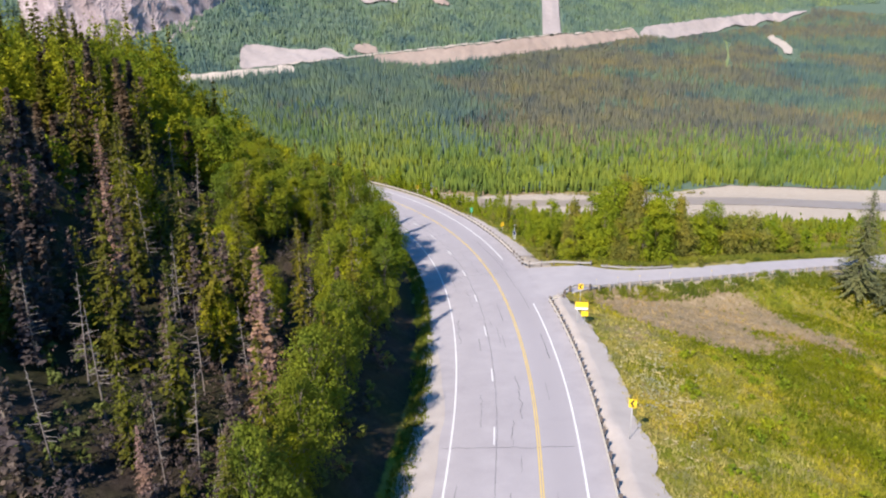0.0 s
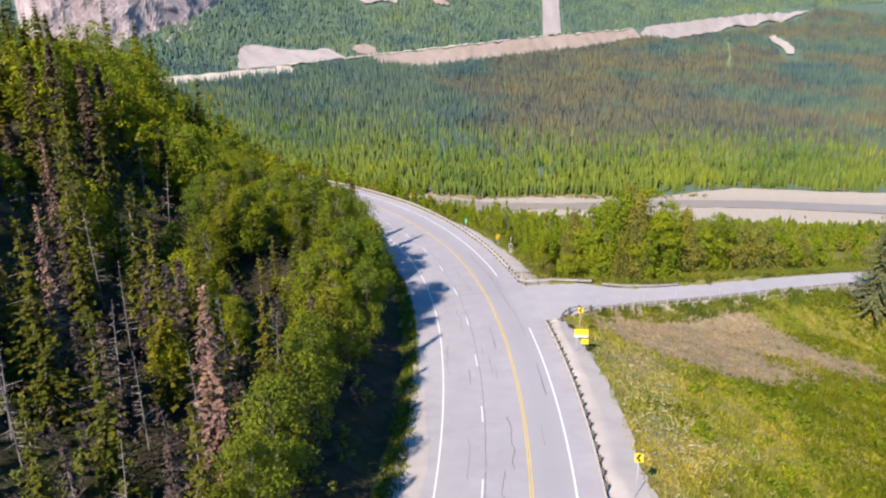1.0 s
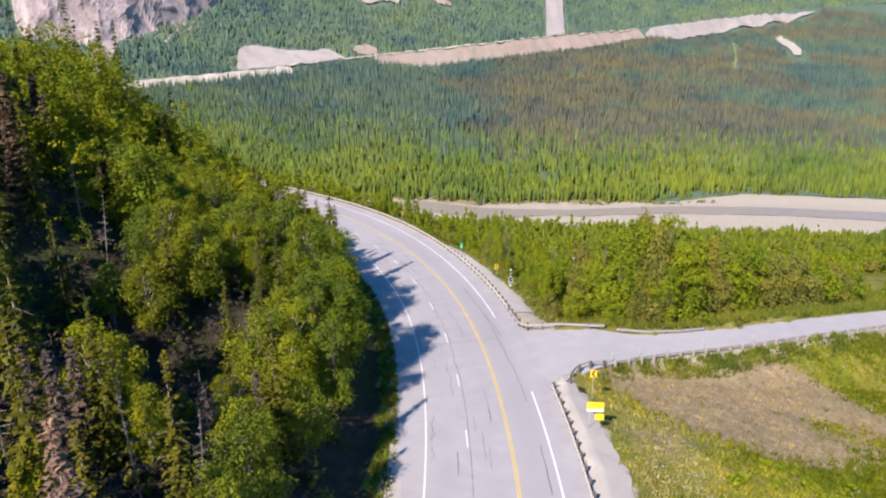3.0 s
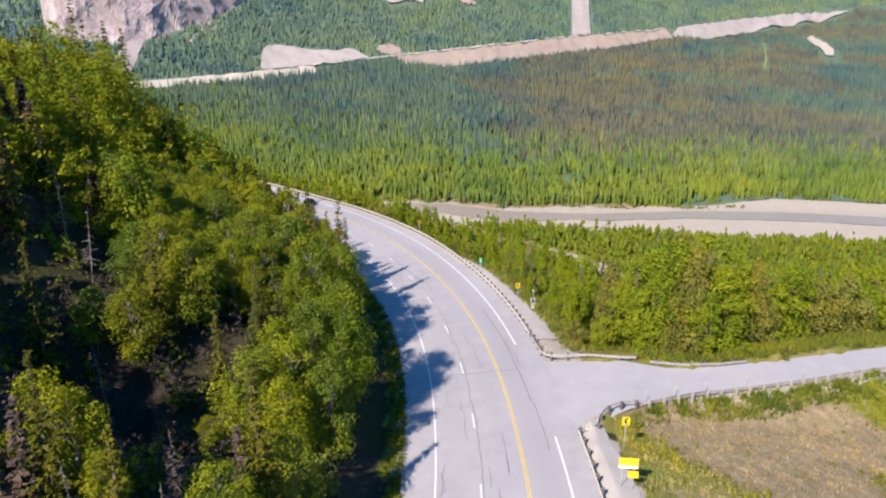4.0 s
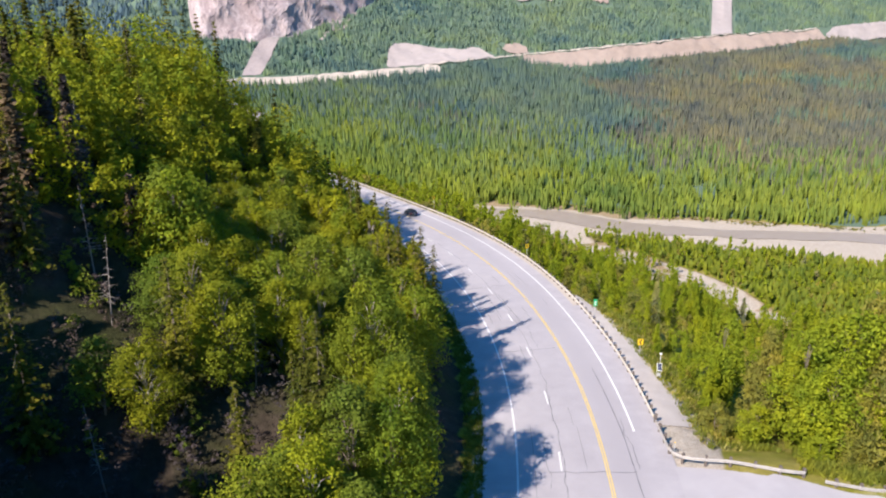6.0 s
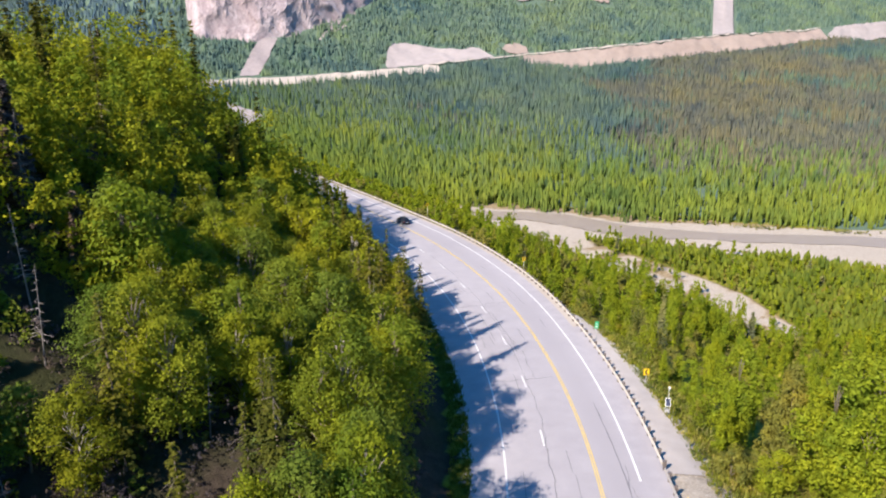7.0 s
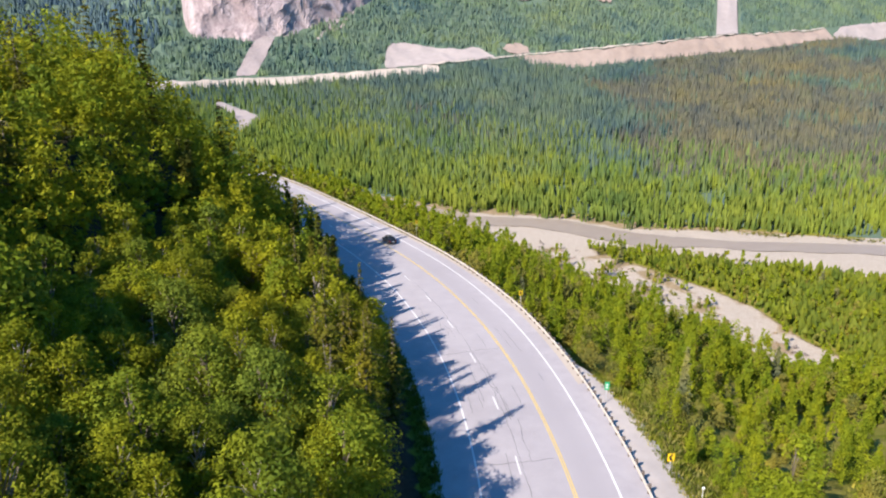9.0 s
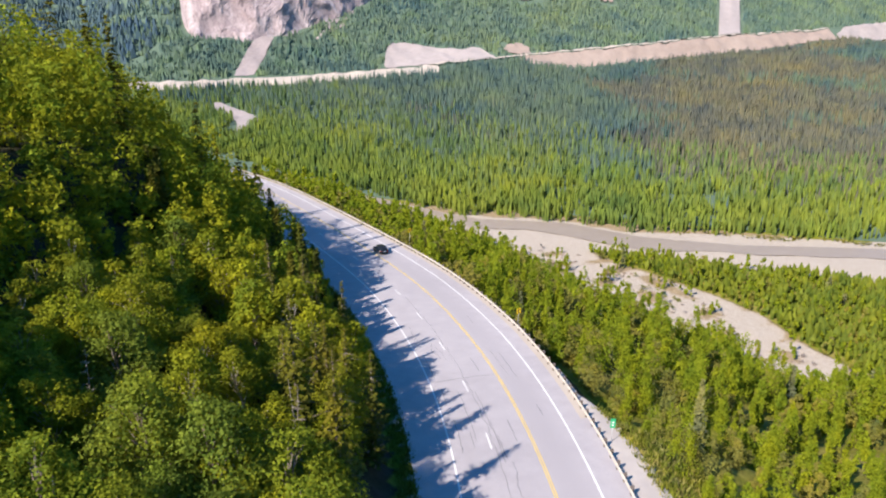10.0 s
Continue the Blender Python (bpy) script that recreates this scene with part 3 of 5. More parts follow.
# cliff on the far mountain
def cliff():
    pp, rows = np.arange(38, 420, 3.0), 60
    v = np.linspace(0, 1, rows)[:, None]
    foot = cliff_foot(pp)[None]
    P = np.broadcast_to(pp[None], (rows, len(pp)))
    Q = 1000 + foot - 8 + 75 * v + 0 * P
    X, Y = xy_of(P, Q)
    X0, Y0 = xy_of(pp, 1000 + cliff_foot(pp) - 8)
    Z = far_grid(X0, Y0)[None] - 3 + 170 * v + 0 * P
    push = np.array([noise.ridged_multi_fractal(((a + 0.45 * b) / 48, (b - 0.3 * a) / 62, 1.7), 0.85, 2.1, 6, 0.9, 2.0) for a, b in zip(P.ravel(), Z.ravel())]).reshape(P.shape)
    left = np.clip((pp - 38) / 14, 0, 1)[None]
    Q = Q - 7.5 * (push - 1.0) + 40 * (1 - left) ** 2
    X, Y = xy_of(P, Q)
    k = (np.arange(rows - 1)[:, None] * len(pp) + np.arange(len(pp) - 1)[None]).ravel()
    ob = new("cliff", mesh_of("cliff", np.stack([X, Y, Z], -1).reshape(-1, 3), np.stack([k, k + 1, k + len(pp) + 1, k + len(pp)], 1), ROCK))
    tagged(ob, "bare pinkish grey rock cliff on the far mountain", "cliff", kind="structure")


cliff()

# river
rx = np.arange(-420, 700, 5.0)
ry0 = np.interp(rx, [-420, -140, -116, -90, -64, -41, -23, -3, 24, 60, 97, 160, 256, 700], [540, 468, 461, 467, 465, 455, 452, 456, 461, 468, 475, 478, 470, 440])
ry1 = np.interp(rx, [-420, -140, -119, -95, -68, -44, -24, 25, 62, 101, 160, 256, 700], [590, 486, 480, 485, 489, 481, 475, 476, 485, 494, 498, 492, 470])
ry0 = ry0 + [3 * noise.noise((a / 25, 0, 0)) for a in rx]
v, fcs = strip(np.stack([rx, ry0, np.full(len(rx), -90.72)], 1), np.stack([rx, ry1, np.full(len(rx), -90.72)], 1))
tagged(new("river", mesh_of("river", v, fcs, SILT, True)), "shallow silty brown braided river", "river", kind="structure")
# ---- highway ----
rs = np.arange(-120.0, 420.0, 1.5)
offs_l, offs_r = pave_left(rs), rail_off(rs) + 0.35
lanes = np.linspace(0, 1, 25)
P3 = np.stack([on_road(rs, offs_l * (1 - u) + offs_r * u) for u in lanes], 1)
N3 = np.stack([offs_l * (1 - u) + offs_r * u for u in lanes], 1)
track = np.exp(-((N3 - 5.6) / 1.6) ** 2) * 0.9 + 0.35 * np.exp(-((N3 - 1.9) / 1.2) ** 2) + 0.35 * np.exp(-((N3 + 1.9) / 1.2) ** 2)
k = (np.arange(len(rs) - 1)[:, None] * 25 + np.arange(24)[None]).ravel()
road = new("road", mesh_of("road", P3.reshape(-1, 3), np.stack([k, k + 1, k + 26, k + 25], 1), ASPHALT, True, {"track": track.ravel()}))
tagged(road, "pale grey cracked asphalt two-way highway with a climbing lane", "road", kind="structure")


def line(name, s0, s1, n0, width, material, label="", lift=0.012, parent=road, step=1.0):
    ss = np.arange(s0, s1 + step * 0.5, step)
    off = n0(ss) if callable(n0) else np.full(len(ss), n0)
    v, f = strip(on_road(ss, off - width / 2, lift), on_road(ss, off + width / 2, lift))
    return part(name, mesh_of(name, v, f, material), material, parent, label)


line("edge_line", -120, 400, -3.72, 0.16, WHITE_PAINT, "white painted edge line")
line("edge_line", -120, 31.0, edge_right, 0.17, WHITE_PAINT, "white painted edge line")
line("edge_line", 52.0, 400, edge_right, 0.17, WHITE_PAINT, "white painted edge line")
line("centre_line", -120, 400, lambda s: np.interp(s, [0, 50, 110], [3.78, 3.85, 4.15]) - 0.1, 0.105, YELLOW_PAINT, "yellow painted centre line")
line("centre_line", -120, 400, lambda s: np.interp(s, [0, 50, 110], [3.78, 3.85, 4.15]) + 0.1, 0.105, YELLOW_PAINT, "yellow painted centre line")
for k in range(-8, 28):
    line("lane_dash", 12.19 * k - 3.05, 12.19 * k, 0.0, 0.13, WHITE_PAINT, "white painted lane dash", step=0.6)

# shoulder of the inside: paler grit where the asphalt meets the ditch
ss = np.arange(-120.0, 24.0, 1.0)
wob = np.array([noise.fractal((a / 6, 0.2, 0), 1, 2, 3) for a in ss])
v, f = strip(on_road(ss, pave_left(ss) - 0.4, 0.015), on_road(ss, np.interp(ss, [-120, 5, 24], [-4.3, -4.7, -6.4]) + 0.25 * wob, 0.015))
tagged(new("grit_shoulder", mesh_of("grit_shoulder", v, f, SHOULDER)), "pinkish grit on the inside shoulder", "shoulder", kind="structure")


def back_shoulder(s0, s1, reach):
    ss = np.arange(s0, s1, 0.45)
    w = reach(ss) + 0.5 * np.array([noise.fractal((a / 3, 6.2, 0), 0.8, 2, 4) for a in ss])
    rows = [on_road(ss, rail_off(ss) + 0.3, -0.004)]
    for u in (0.15, 0.3, 0.45, 0.6, 0.8, 1.0):
        q = along(ss, rail_off(ss) + 0.3 + (w - 0.3) * u)
        rows.append(np.stack([q[:, 0], q[:, 1], np.maximum(land(q[:, 0], q[:, 1])[0], far_grid(q[:, 0], q[:, 1])) + 0.1], 1))
    V, F = np.concatenate(rows), []
    i, n = np.arange(len(ss) - 1), len(ss)
    for k in range(len(rows) - 1):
        F.append(np.stack([i + k * n, i + (k + 1) * n, i + (k + 1) * n + 1, i + k * n + 1], 1))
    tagged(new("gravel_shoulder", mesh_of("gravel_shoulder", V, np.concatenate(F), SHOULDER, True)), "bare pinkish gravel behind the guardrail", "shoulder", kind="structure")


back_shoulder(-110, 33, lambda s: np.interp(s, [-60, 10, 25, 33], [3.6, 3.8, 3.0, 2.2]))
back_shoulder(53, 98, lambda s: np.interp(s, [53, 60, 84, 98], [4.5, 4.6, 2.8, 0.9]))


ss = np.arange(86.0, 420.0, 1.5)
v, f = strip(on_road(ss, rail_off(ss) - 0.5, 0.01), on_road(ss, rail_off(ss) + 0.32, 0.01))
tagged(new("sandy_edge", mesh_of("sandy_edge", v, f, FAR_PALE)), "pale sand strip under the guardrail", "shoulder", kind="structure")


def crack(s0, s1, n0, wander, width, seed):
    """A tar-sealed crack that wanders along the lane."""
    ss = np.arange(s0, s1, 0.35)
    off = n0 + wander * np.array([noise.fractal((a / 2.3, seed * 7.7, 0), 0.9, 2, 4) for a in ss])
    w = width * (0.55 + 0.45 * np.array([noise.noise((a / 1.1, seed * 3.1, 5)) for a in ss]))
    v, f = strip(on_road(ss, off - w / 2, 0.008), on_road(ss, off + w / 2, 0.008))
    part("tar_seam", mesh_of("tar_seam", v, f, TAR), TAR, road, "dark sealed crack")


def cross_crack(s0, n0, n1, width, seed):
    nn = np.arange(n0, n1, 0.3)
    off = s0 + 0.35 * np.array([noise.fractal((a / 2.0, seed * 5.3, 2), 0.9, 2, 4) for a in nn])
    v, f = strip(on_road(off - width / 2, nn, 0.008), on_road(off + width / 2, nn, 0.008))
    part("tar_seam", mesh_of("tar_seam", v, f, TAR), TAR, road, "dark sealed crack")


rng = random.Random(4)
crack(-60, 34, 0.22, 0.05, 0.07, 1)
crack(34, 60, 0.2, 0.22, 0.09, 2)
crack(60, 130, 0.35, 0.2, 0.07, 3)
crack(38, 66, 6.1, 0.06, 0.1, 4)
for k in range(58):
    s0 = rng.uniform(-45, 115)
    crack(s0, s0 + rng.uniform(2, 9), rng.choice((-2.9, -2.4, -1.3, -0.9, 1.0, 1.6, 2.3, 5.0, 6.3)) + rng.uniform(-0.3, 0.3), rng.choice((0.03, 0.08, 0.35)), rng.uniform(0.05, 0.1), 10 + k)
for s0, a, b in ((-3.5, -4.4, 6.9), (45.5, -1.0, 6.5), (-38, -4, 7), (72, -3, 3.5), (98, -3.5, 4)):
    cross_crack(s0, a, b, 0.07, s0)

# ---- side road ----
st = np.linspace(0, 1, 120)
sl = np.r_[0, np.cumsum(np.linalg.norm(np.diff(SIDE, axis=0), axis=1))]
sx, sy = np.interp(st * sl[-1], sl, SIDE[:, 0]), np.interp(st * sl[-1], sl, SIDE[:, 1])
sx, sy = [np.convolve(np.pad(a, 4, mode="edge"), np.ones(9) / 9, "valid") for a in (sx, sy)]
tx, ty = np.gradient(sx), np.gradient(sy)
tl = np.hypot(tx, ty)
rx_, ry_ = ty / tl, -tx / tl
wn_, ws_ = side_north(sx), side_south(sx)
us = np.linspace(0, 1, 9)
cols = []
for u in us:
    off = -wn_ * (1 - u) + ws_ * u
    X, Y = sx + rx_ * off, sy + ry_ * off
    cols.append(np.stack([X, Y, side_top(X, Y) + 0.007], 1))
V = np.stack(cols, 1)
k = (np.arange(119)[:, None] * 9 + np.arange(8)[None]).ravel()
side = new("side_road", mesh_of("side_road", V.reshape(-1, 3), np.stack([k, k + 1, k + 10, k + 9], 1), SIDE_ASPHALT, True, {"track": np.zeros(len(V) * 9)}))
tagged(side, "pale worn asphalt side road joining the highway", "road", kind="structure")


# ---- guardrails ----
def resample(points, step):
    d = np.r_[0, np.cumsum(np.linalg.norm(np.diff(points[:, :2], axis=0), axis=1))]
    t = np.arange(0, d[-1], step)
    return np.stack([np.interp(t, d, points[:, i]) for i in range(3)], 1)


POST_MESH, BLOCK_MESH, PALE_POST, PALE_BLOCK = None, None, None, None


def guardrail(points, face, label, post_step=1.905, pale=False, steel=RAIL):
    """A W-beam on posts along points at ground level. face: +1 if traffic is to the left of the line's run, -1 to its right."""
    pts = resample(points, 0.95)
    t = np.gradient(pts[:, :2], axis=0)
    t /= np.linalg.norm(t, axis=1)[:, None]
    side_way = np.stack([-t[:, 1], t[:, 0]], 1) * face
    prof = [(0.0, 0.43), (0.045, 0.455), (0.085, 0.49), (0.085, 0.53), (0.02, 0.57), (0.02, 0.6), (0.085, 0.64), (0.085, 0.68), (0.045, 0.715), (0.0, 0.74)]
    rings = []
    for a, h in prof + [(a - 0.012, h) for a, h in prof[::-1]]:
        rings.append(np.concatenate([pts[:, :2] + side_way * a, pts[:, 2:] + h], 1))
    V = np.stack(rings, 1)
    c = V.shape[1]
    i = (np.arange(len(pts) - 1)[:, None] * c + np.arange(c)[None]).ravel()
    j = (np.arange(len(pts) - 1)[:, None] * c + (np.arange(c)[None] + 1) % c).ravel()
    base = new("guardrail")
    base.location = pts[0]
    back = Matrix.Translation(-Vector(pts[0]))
    beam = mesh_of("beam", V.reshape(-1, 3) - pts[0], np.stack([i, j, j + c, i + c], 1), steel)
    part("beam", beam, steel, base, "pale weathered steel beam")
    posts = resample(points, post_step)
    tp = np.gradient(posts[:, :2], axis=0)
    for q, w in zip(posts, tp):
        w = w / np.linalg.norm(w)
        turn = math.atan2(w[1], w[0])
        o = part("post", PALE_POST if pale else POST_MESH, POST, base)
        o.matrix_basis = Matrix.Translation(Vector(q) - Vector(pts[0])) @ Matrix.Rotation(turn, 4, "Z") @ Matrix.Translation((0, -0.17 * face, 0))
        o = part("spacer_block", PALE_BLOCK if pale else BLOCK_MESH, POST, base)
        o.matrix_basis = Matrix.Translation(Vector(q) - Vector(pts[0])) @ Matrix.Rotation(turn, 4, "Z") @ Matrix.Translation((0, -0.05 * face, 0))
    return tagged(base, label, "guardrail")


def plain_mesh(name, bm, material):
    me = bpy.data.meshes.new(name)
    bm.to_mesh(me)
    bm.free()
    me.materials.append(material)
    return me


POST_MESH = plain_mesh("post", box(bmesh.new(), (0.22, 0.26, 1.3), Matrix.Translation((0, 0, 0.25)), 0.02), POST)
BLOCK_MESH = plain_mesh("spacer_block", box(bmesh.new(), (0.15, 0.14, 0.34), Matrix.Translation((0, 0, 0.585)), 0.012), POST)

PALE_POST, PALE_BLOCK = POST_MESH.copy(), BLOCK_MESH.copy()
for me in (PALE_POST, PALE_BLOCK):
    me.materials[0] = BIRCH_BARK


def rail_line(s0, s1):
    ss = np.arange(s0, s1, 1.0)
    return on_road(ss, rail_off(ss), 0.0)


def turned(points):
    """Plan points given their ground height."""
    return np.array([(x, y, z) for x, y, z in points], float)


# round the corner into the side road
a = rail_line(-110, 32)
c = turned([(3.75, 88.3, -4.33), (3.95, 90.0, -4.41), (4.6, 91.6, -4.45), (5.7, 92.9, -4.5), (7.2, 94.0, -4.85), (9.2, 95.1, -5.3)])
d = turned([(x, y, side_z(x) - 0.28) for x, y in ((11.5, 96.6), (14, 98.3), (18.3, 100.6), (26.3, 105.0), (35.2, 110.4), (49.2, 118.4), (56, 122))])
guardrail(np.concatenate([a, c]), 1, "weathered steel guardrail on dark wooden posts along the shoulder")
guardrail(np.concatenate([c[-1:], d]), 1, "weathered guardrail on pale posts beside the side road", pale=True, steel=RAIL_DULL)
c = turned([(9.0, 104.6, -5.2), (7.6, 104.2, -5.1), (3.5, 104.15, -5.05), (0.4, 104.0, -5.35), (-0.9, 104.2, -5.5), (-1.5, 105.0, -5.55)])
guardrail(np.concatenate([c, rail_line(52.5, 54.5)]), 1, "dull steel guardrail round the corner into the side road", steel=RAIL_DULL)
guardrail(rail_line(53.6, 400), 1, "pale steel guardrail along the outside of the bend")
d = turned([(x, y, side_z(x) - 0.3) for x, y in ((9.8, 104.3), (14, 104.9), (18.5, 106.6), (22.0, 108.5))])
guardrail(d[::-1], 1, "low pale guardrail half hidden in grass", steel=RAIL_DULL)


# ---- signs ----
def sign_plate(bm, w, h, y, z, bevel=0.03, x=0.0, thick=0.006):
    return box(bm, (w, thick, h), Matrix.Translation((x, y, z)), 0)


def post_of(thing, x, top, r=0.03):
    return part("post", rod(bmesh.new(), (x, 0, -0.5), (x, 0, top), r, r, 8), STEEL, thing, "galvanised steel post", True)


def chevron_sign(x, y, z_mid, turn, group="chevron signs on the bend"):
    g = height(x, y)
    thing = new("chevron_sign")
    thing.matrix_basis = pose(x, y, g, 0, 0, turn)
    mid = z_mid - g
    post_of(thing, 0, mid + 0.35)
    panel = part("panel", sign_plate(bmesh.new(), 0.62, 0.76, -0.04, mid), SIGN_YELLOW, thing, "yellow panel")
    bm = bmesh.new()
    for sx_, tz in ((0, 1), (0, -1)):
        vs = [bm.verts.new((a, -0.05, mid + tz * b)) for a, b in ((-0.22, 0), (-0.0, 0), (0.22, 0.32), (0.0, 0.32))]
        bm.faces.new(vs if tz > 0 else vs[::-1])
    part("arrow", bm, SIGN_BLACK, panel, "black arrow pointing left")
    part("back_plate", sign_plate(bmesh.new(), 0.61, 0.75, -0.033, mid), BACK, thing)
    return tagged(thing, "yellow road sign with a black chevron on a steel post", "road sign", group)


chevron_sign(7.42, 52.92, 1.4, -4)
chevron_sign(5.8, 85.4, -1.1, 4)
chevron_sign(-5.23, 127.33, -5.6, 24)
chevron_sign(-26.7, 166.3, -8.4, 44)
chevron_sign(-58.0, 207.0, -12.1, 52)


def warning_sign(x, y, z_mid, turn):
    g = height(x, y)
    thing = new("warning_sign")
    thing.matrix_basis = pose(x, y, g, 0, 0, turn)
    mid = z_mid - g
    post_of(thing, -0.45, mid + 0.4)
    post_of(thing, 0.45, mid + 0.4)
    panel = part("panel", sign_plate(bmesh.new(), 1.5, 0.95, -0.04, mid), SIGN_YELLOW, thing, "yellow panel")
    part("lettering_band", sign_plate(bmesh.new(), 1.48, 0.24, -0.05, mid - 0.34), SIGN_WHITE, panel, "white band")
    lower = part("lower_panel", sign_plate(bmesh.new(), 0.8, 0.62, -0.06, mid - 1.0, x=0.42), SIGN_YELLOW, thing, "small yellow panel")
    return tagged(thing, "yellow warning sign with a smaller plate below", "road sign")


warning_sign(5.45, 79.5, -1.25, 2)


def mile_marker(x, y, z_mid, turn):
    g = height(x, y)
    thing = new("mile_marker")
    thing.matrix_basis = pose(x, y, g, 0, 0, turn)
    mid = z_mid - g
    post_of(thing, 0, mid + 0.4, 0.035)
    panel = part("panel", sign_plate(bmesh.new(), 0.5, 0.95, -0.045, mid), SIGN_GREEN, thing, "green panel")
    for k in (-0.2, 0.1):
        part("lettering_bar", sign_plate(bmesh.new(), 0.22, 0.14, -0.052, mid + k), SIGN_WHITE, panel, "white bar")
    return tagged(thing, "small green marker sign on a post by the guardrail", "road sign")


mile_marker(-11.75, 139.0, -6.2, 24)


def weather_post(x, y, turn):
    """A solar-powered roadside counter: panel, box and a small mast."""
    g = height(x, y)
    thing = new("solar_station")
    thing.matrix_basis = pose(x, y, g, 0, 0, turn) @ Matrix.Scale(0.82, 4)
    for k in (-0.3, 0.3):
        part("leg", rod(bmesh.new(), (k, -0.05, -0.4), (k * 0.8, 0, 1.5), 0.03, 0.025, 8), STEEL, thing, "steel leg", True)
    part("brace", rod(bmesh.new(), (0, 0.6, -0.3), (0, 0.08, 1.5), 0.025, 0.025, 8), STEEL, thing, "", True)
    part("cabinet", box(bmesh.new(), (0.4, 0.25, 0.4), Matrix.Translation((0, 0.05, 0.75)), 0.03), STEEL, thing, "grey steel cabinet")
    tilt = Matrix.Translation((0, -0.05, 1.95)) @ Matrix.Rotation(radians(62), 4, "X")
    frame_part = part("solar_panel", box(bmesh.new(), (0.6, 1.0, 0.05), tilt, 0.01), SIGN_WHITE, thing, "solar panel with a white rim")
    part("cells", box(bmesh.new(), (0.52, 0.91, 0.012), tilt @ Matrix.Translation((0, 0, 0.032))), PANEL, frame_part, "dark cells")
    part("mast", rod(bmesh.new(), (0.1, 0.5, -0.5), (0.1, 0.5, 3.6), 0.03, 0.025, 8), STEEL, thing, "thin steel mast", True)
    part("sensor", box(bmesh.new(), (0.22, 0.16, 0.14), Matrix.Translation((0.1, 0.5, 3.6)), 0.02), SIGN_WHITE, thing, "white sensor")
    return tagged(thing, "roadside solar panel with a white rim on steel legs", "solar panel")


weather_post(-2.9, 121.0, 10)


def delineator(x, y, z=None):
    g = height(x, y) if z is None else z
    thing = new("delineator_post")
    thing.matrix_basis = pose(x, y, g, 0, 0, 0)
    part("stake", box(bmesh.new(), (0.07, 0.03, 1.5), Matrix.Translation((0, 0, 0.55)), 0.008), BACK, thing, "thin pale stake")
    part("reflector", box(bmesh.new(), (0.08, 0.012, 0.12), Matrix.Translation((0, -0.022, 1.22))), SIGN_YELLOW, thing, "yellow reflector")
    return tagged(thing, "thin pale grey delineator post at the road edge", "delineator", "delineator posts")


for x, y in ((-1.1, 105.6), (8.9, 95.6), (12.2, 97.9), (15.6, 99.8), (20.5, 102.8), (27.5, 106.6)):
    delineator(x, y)


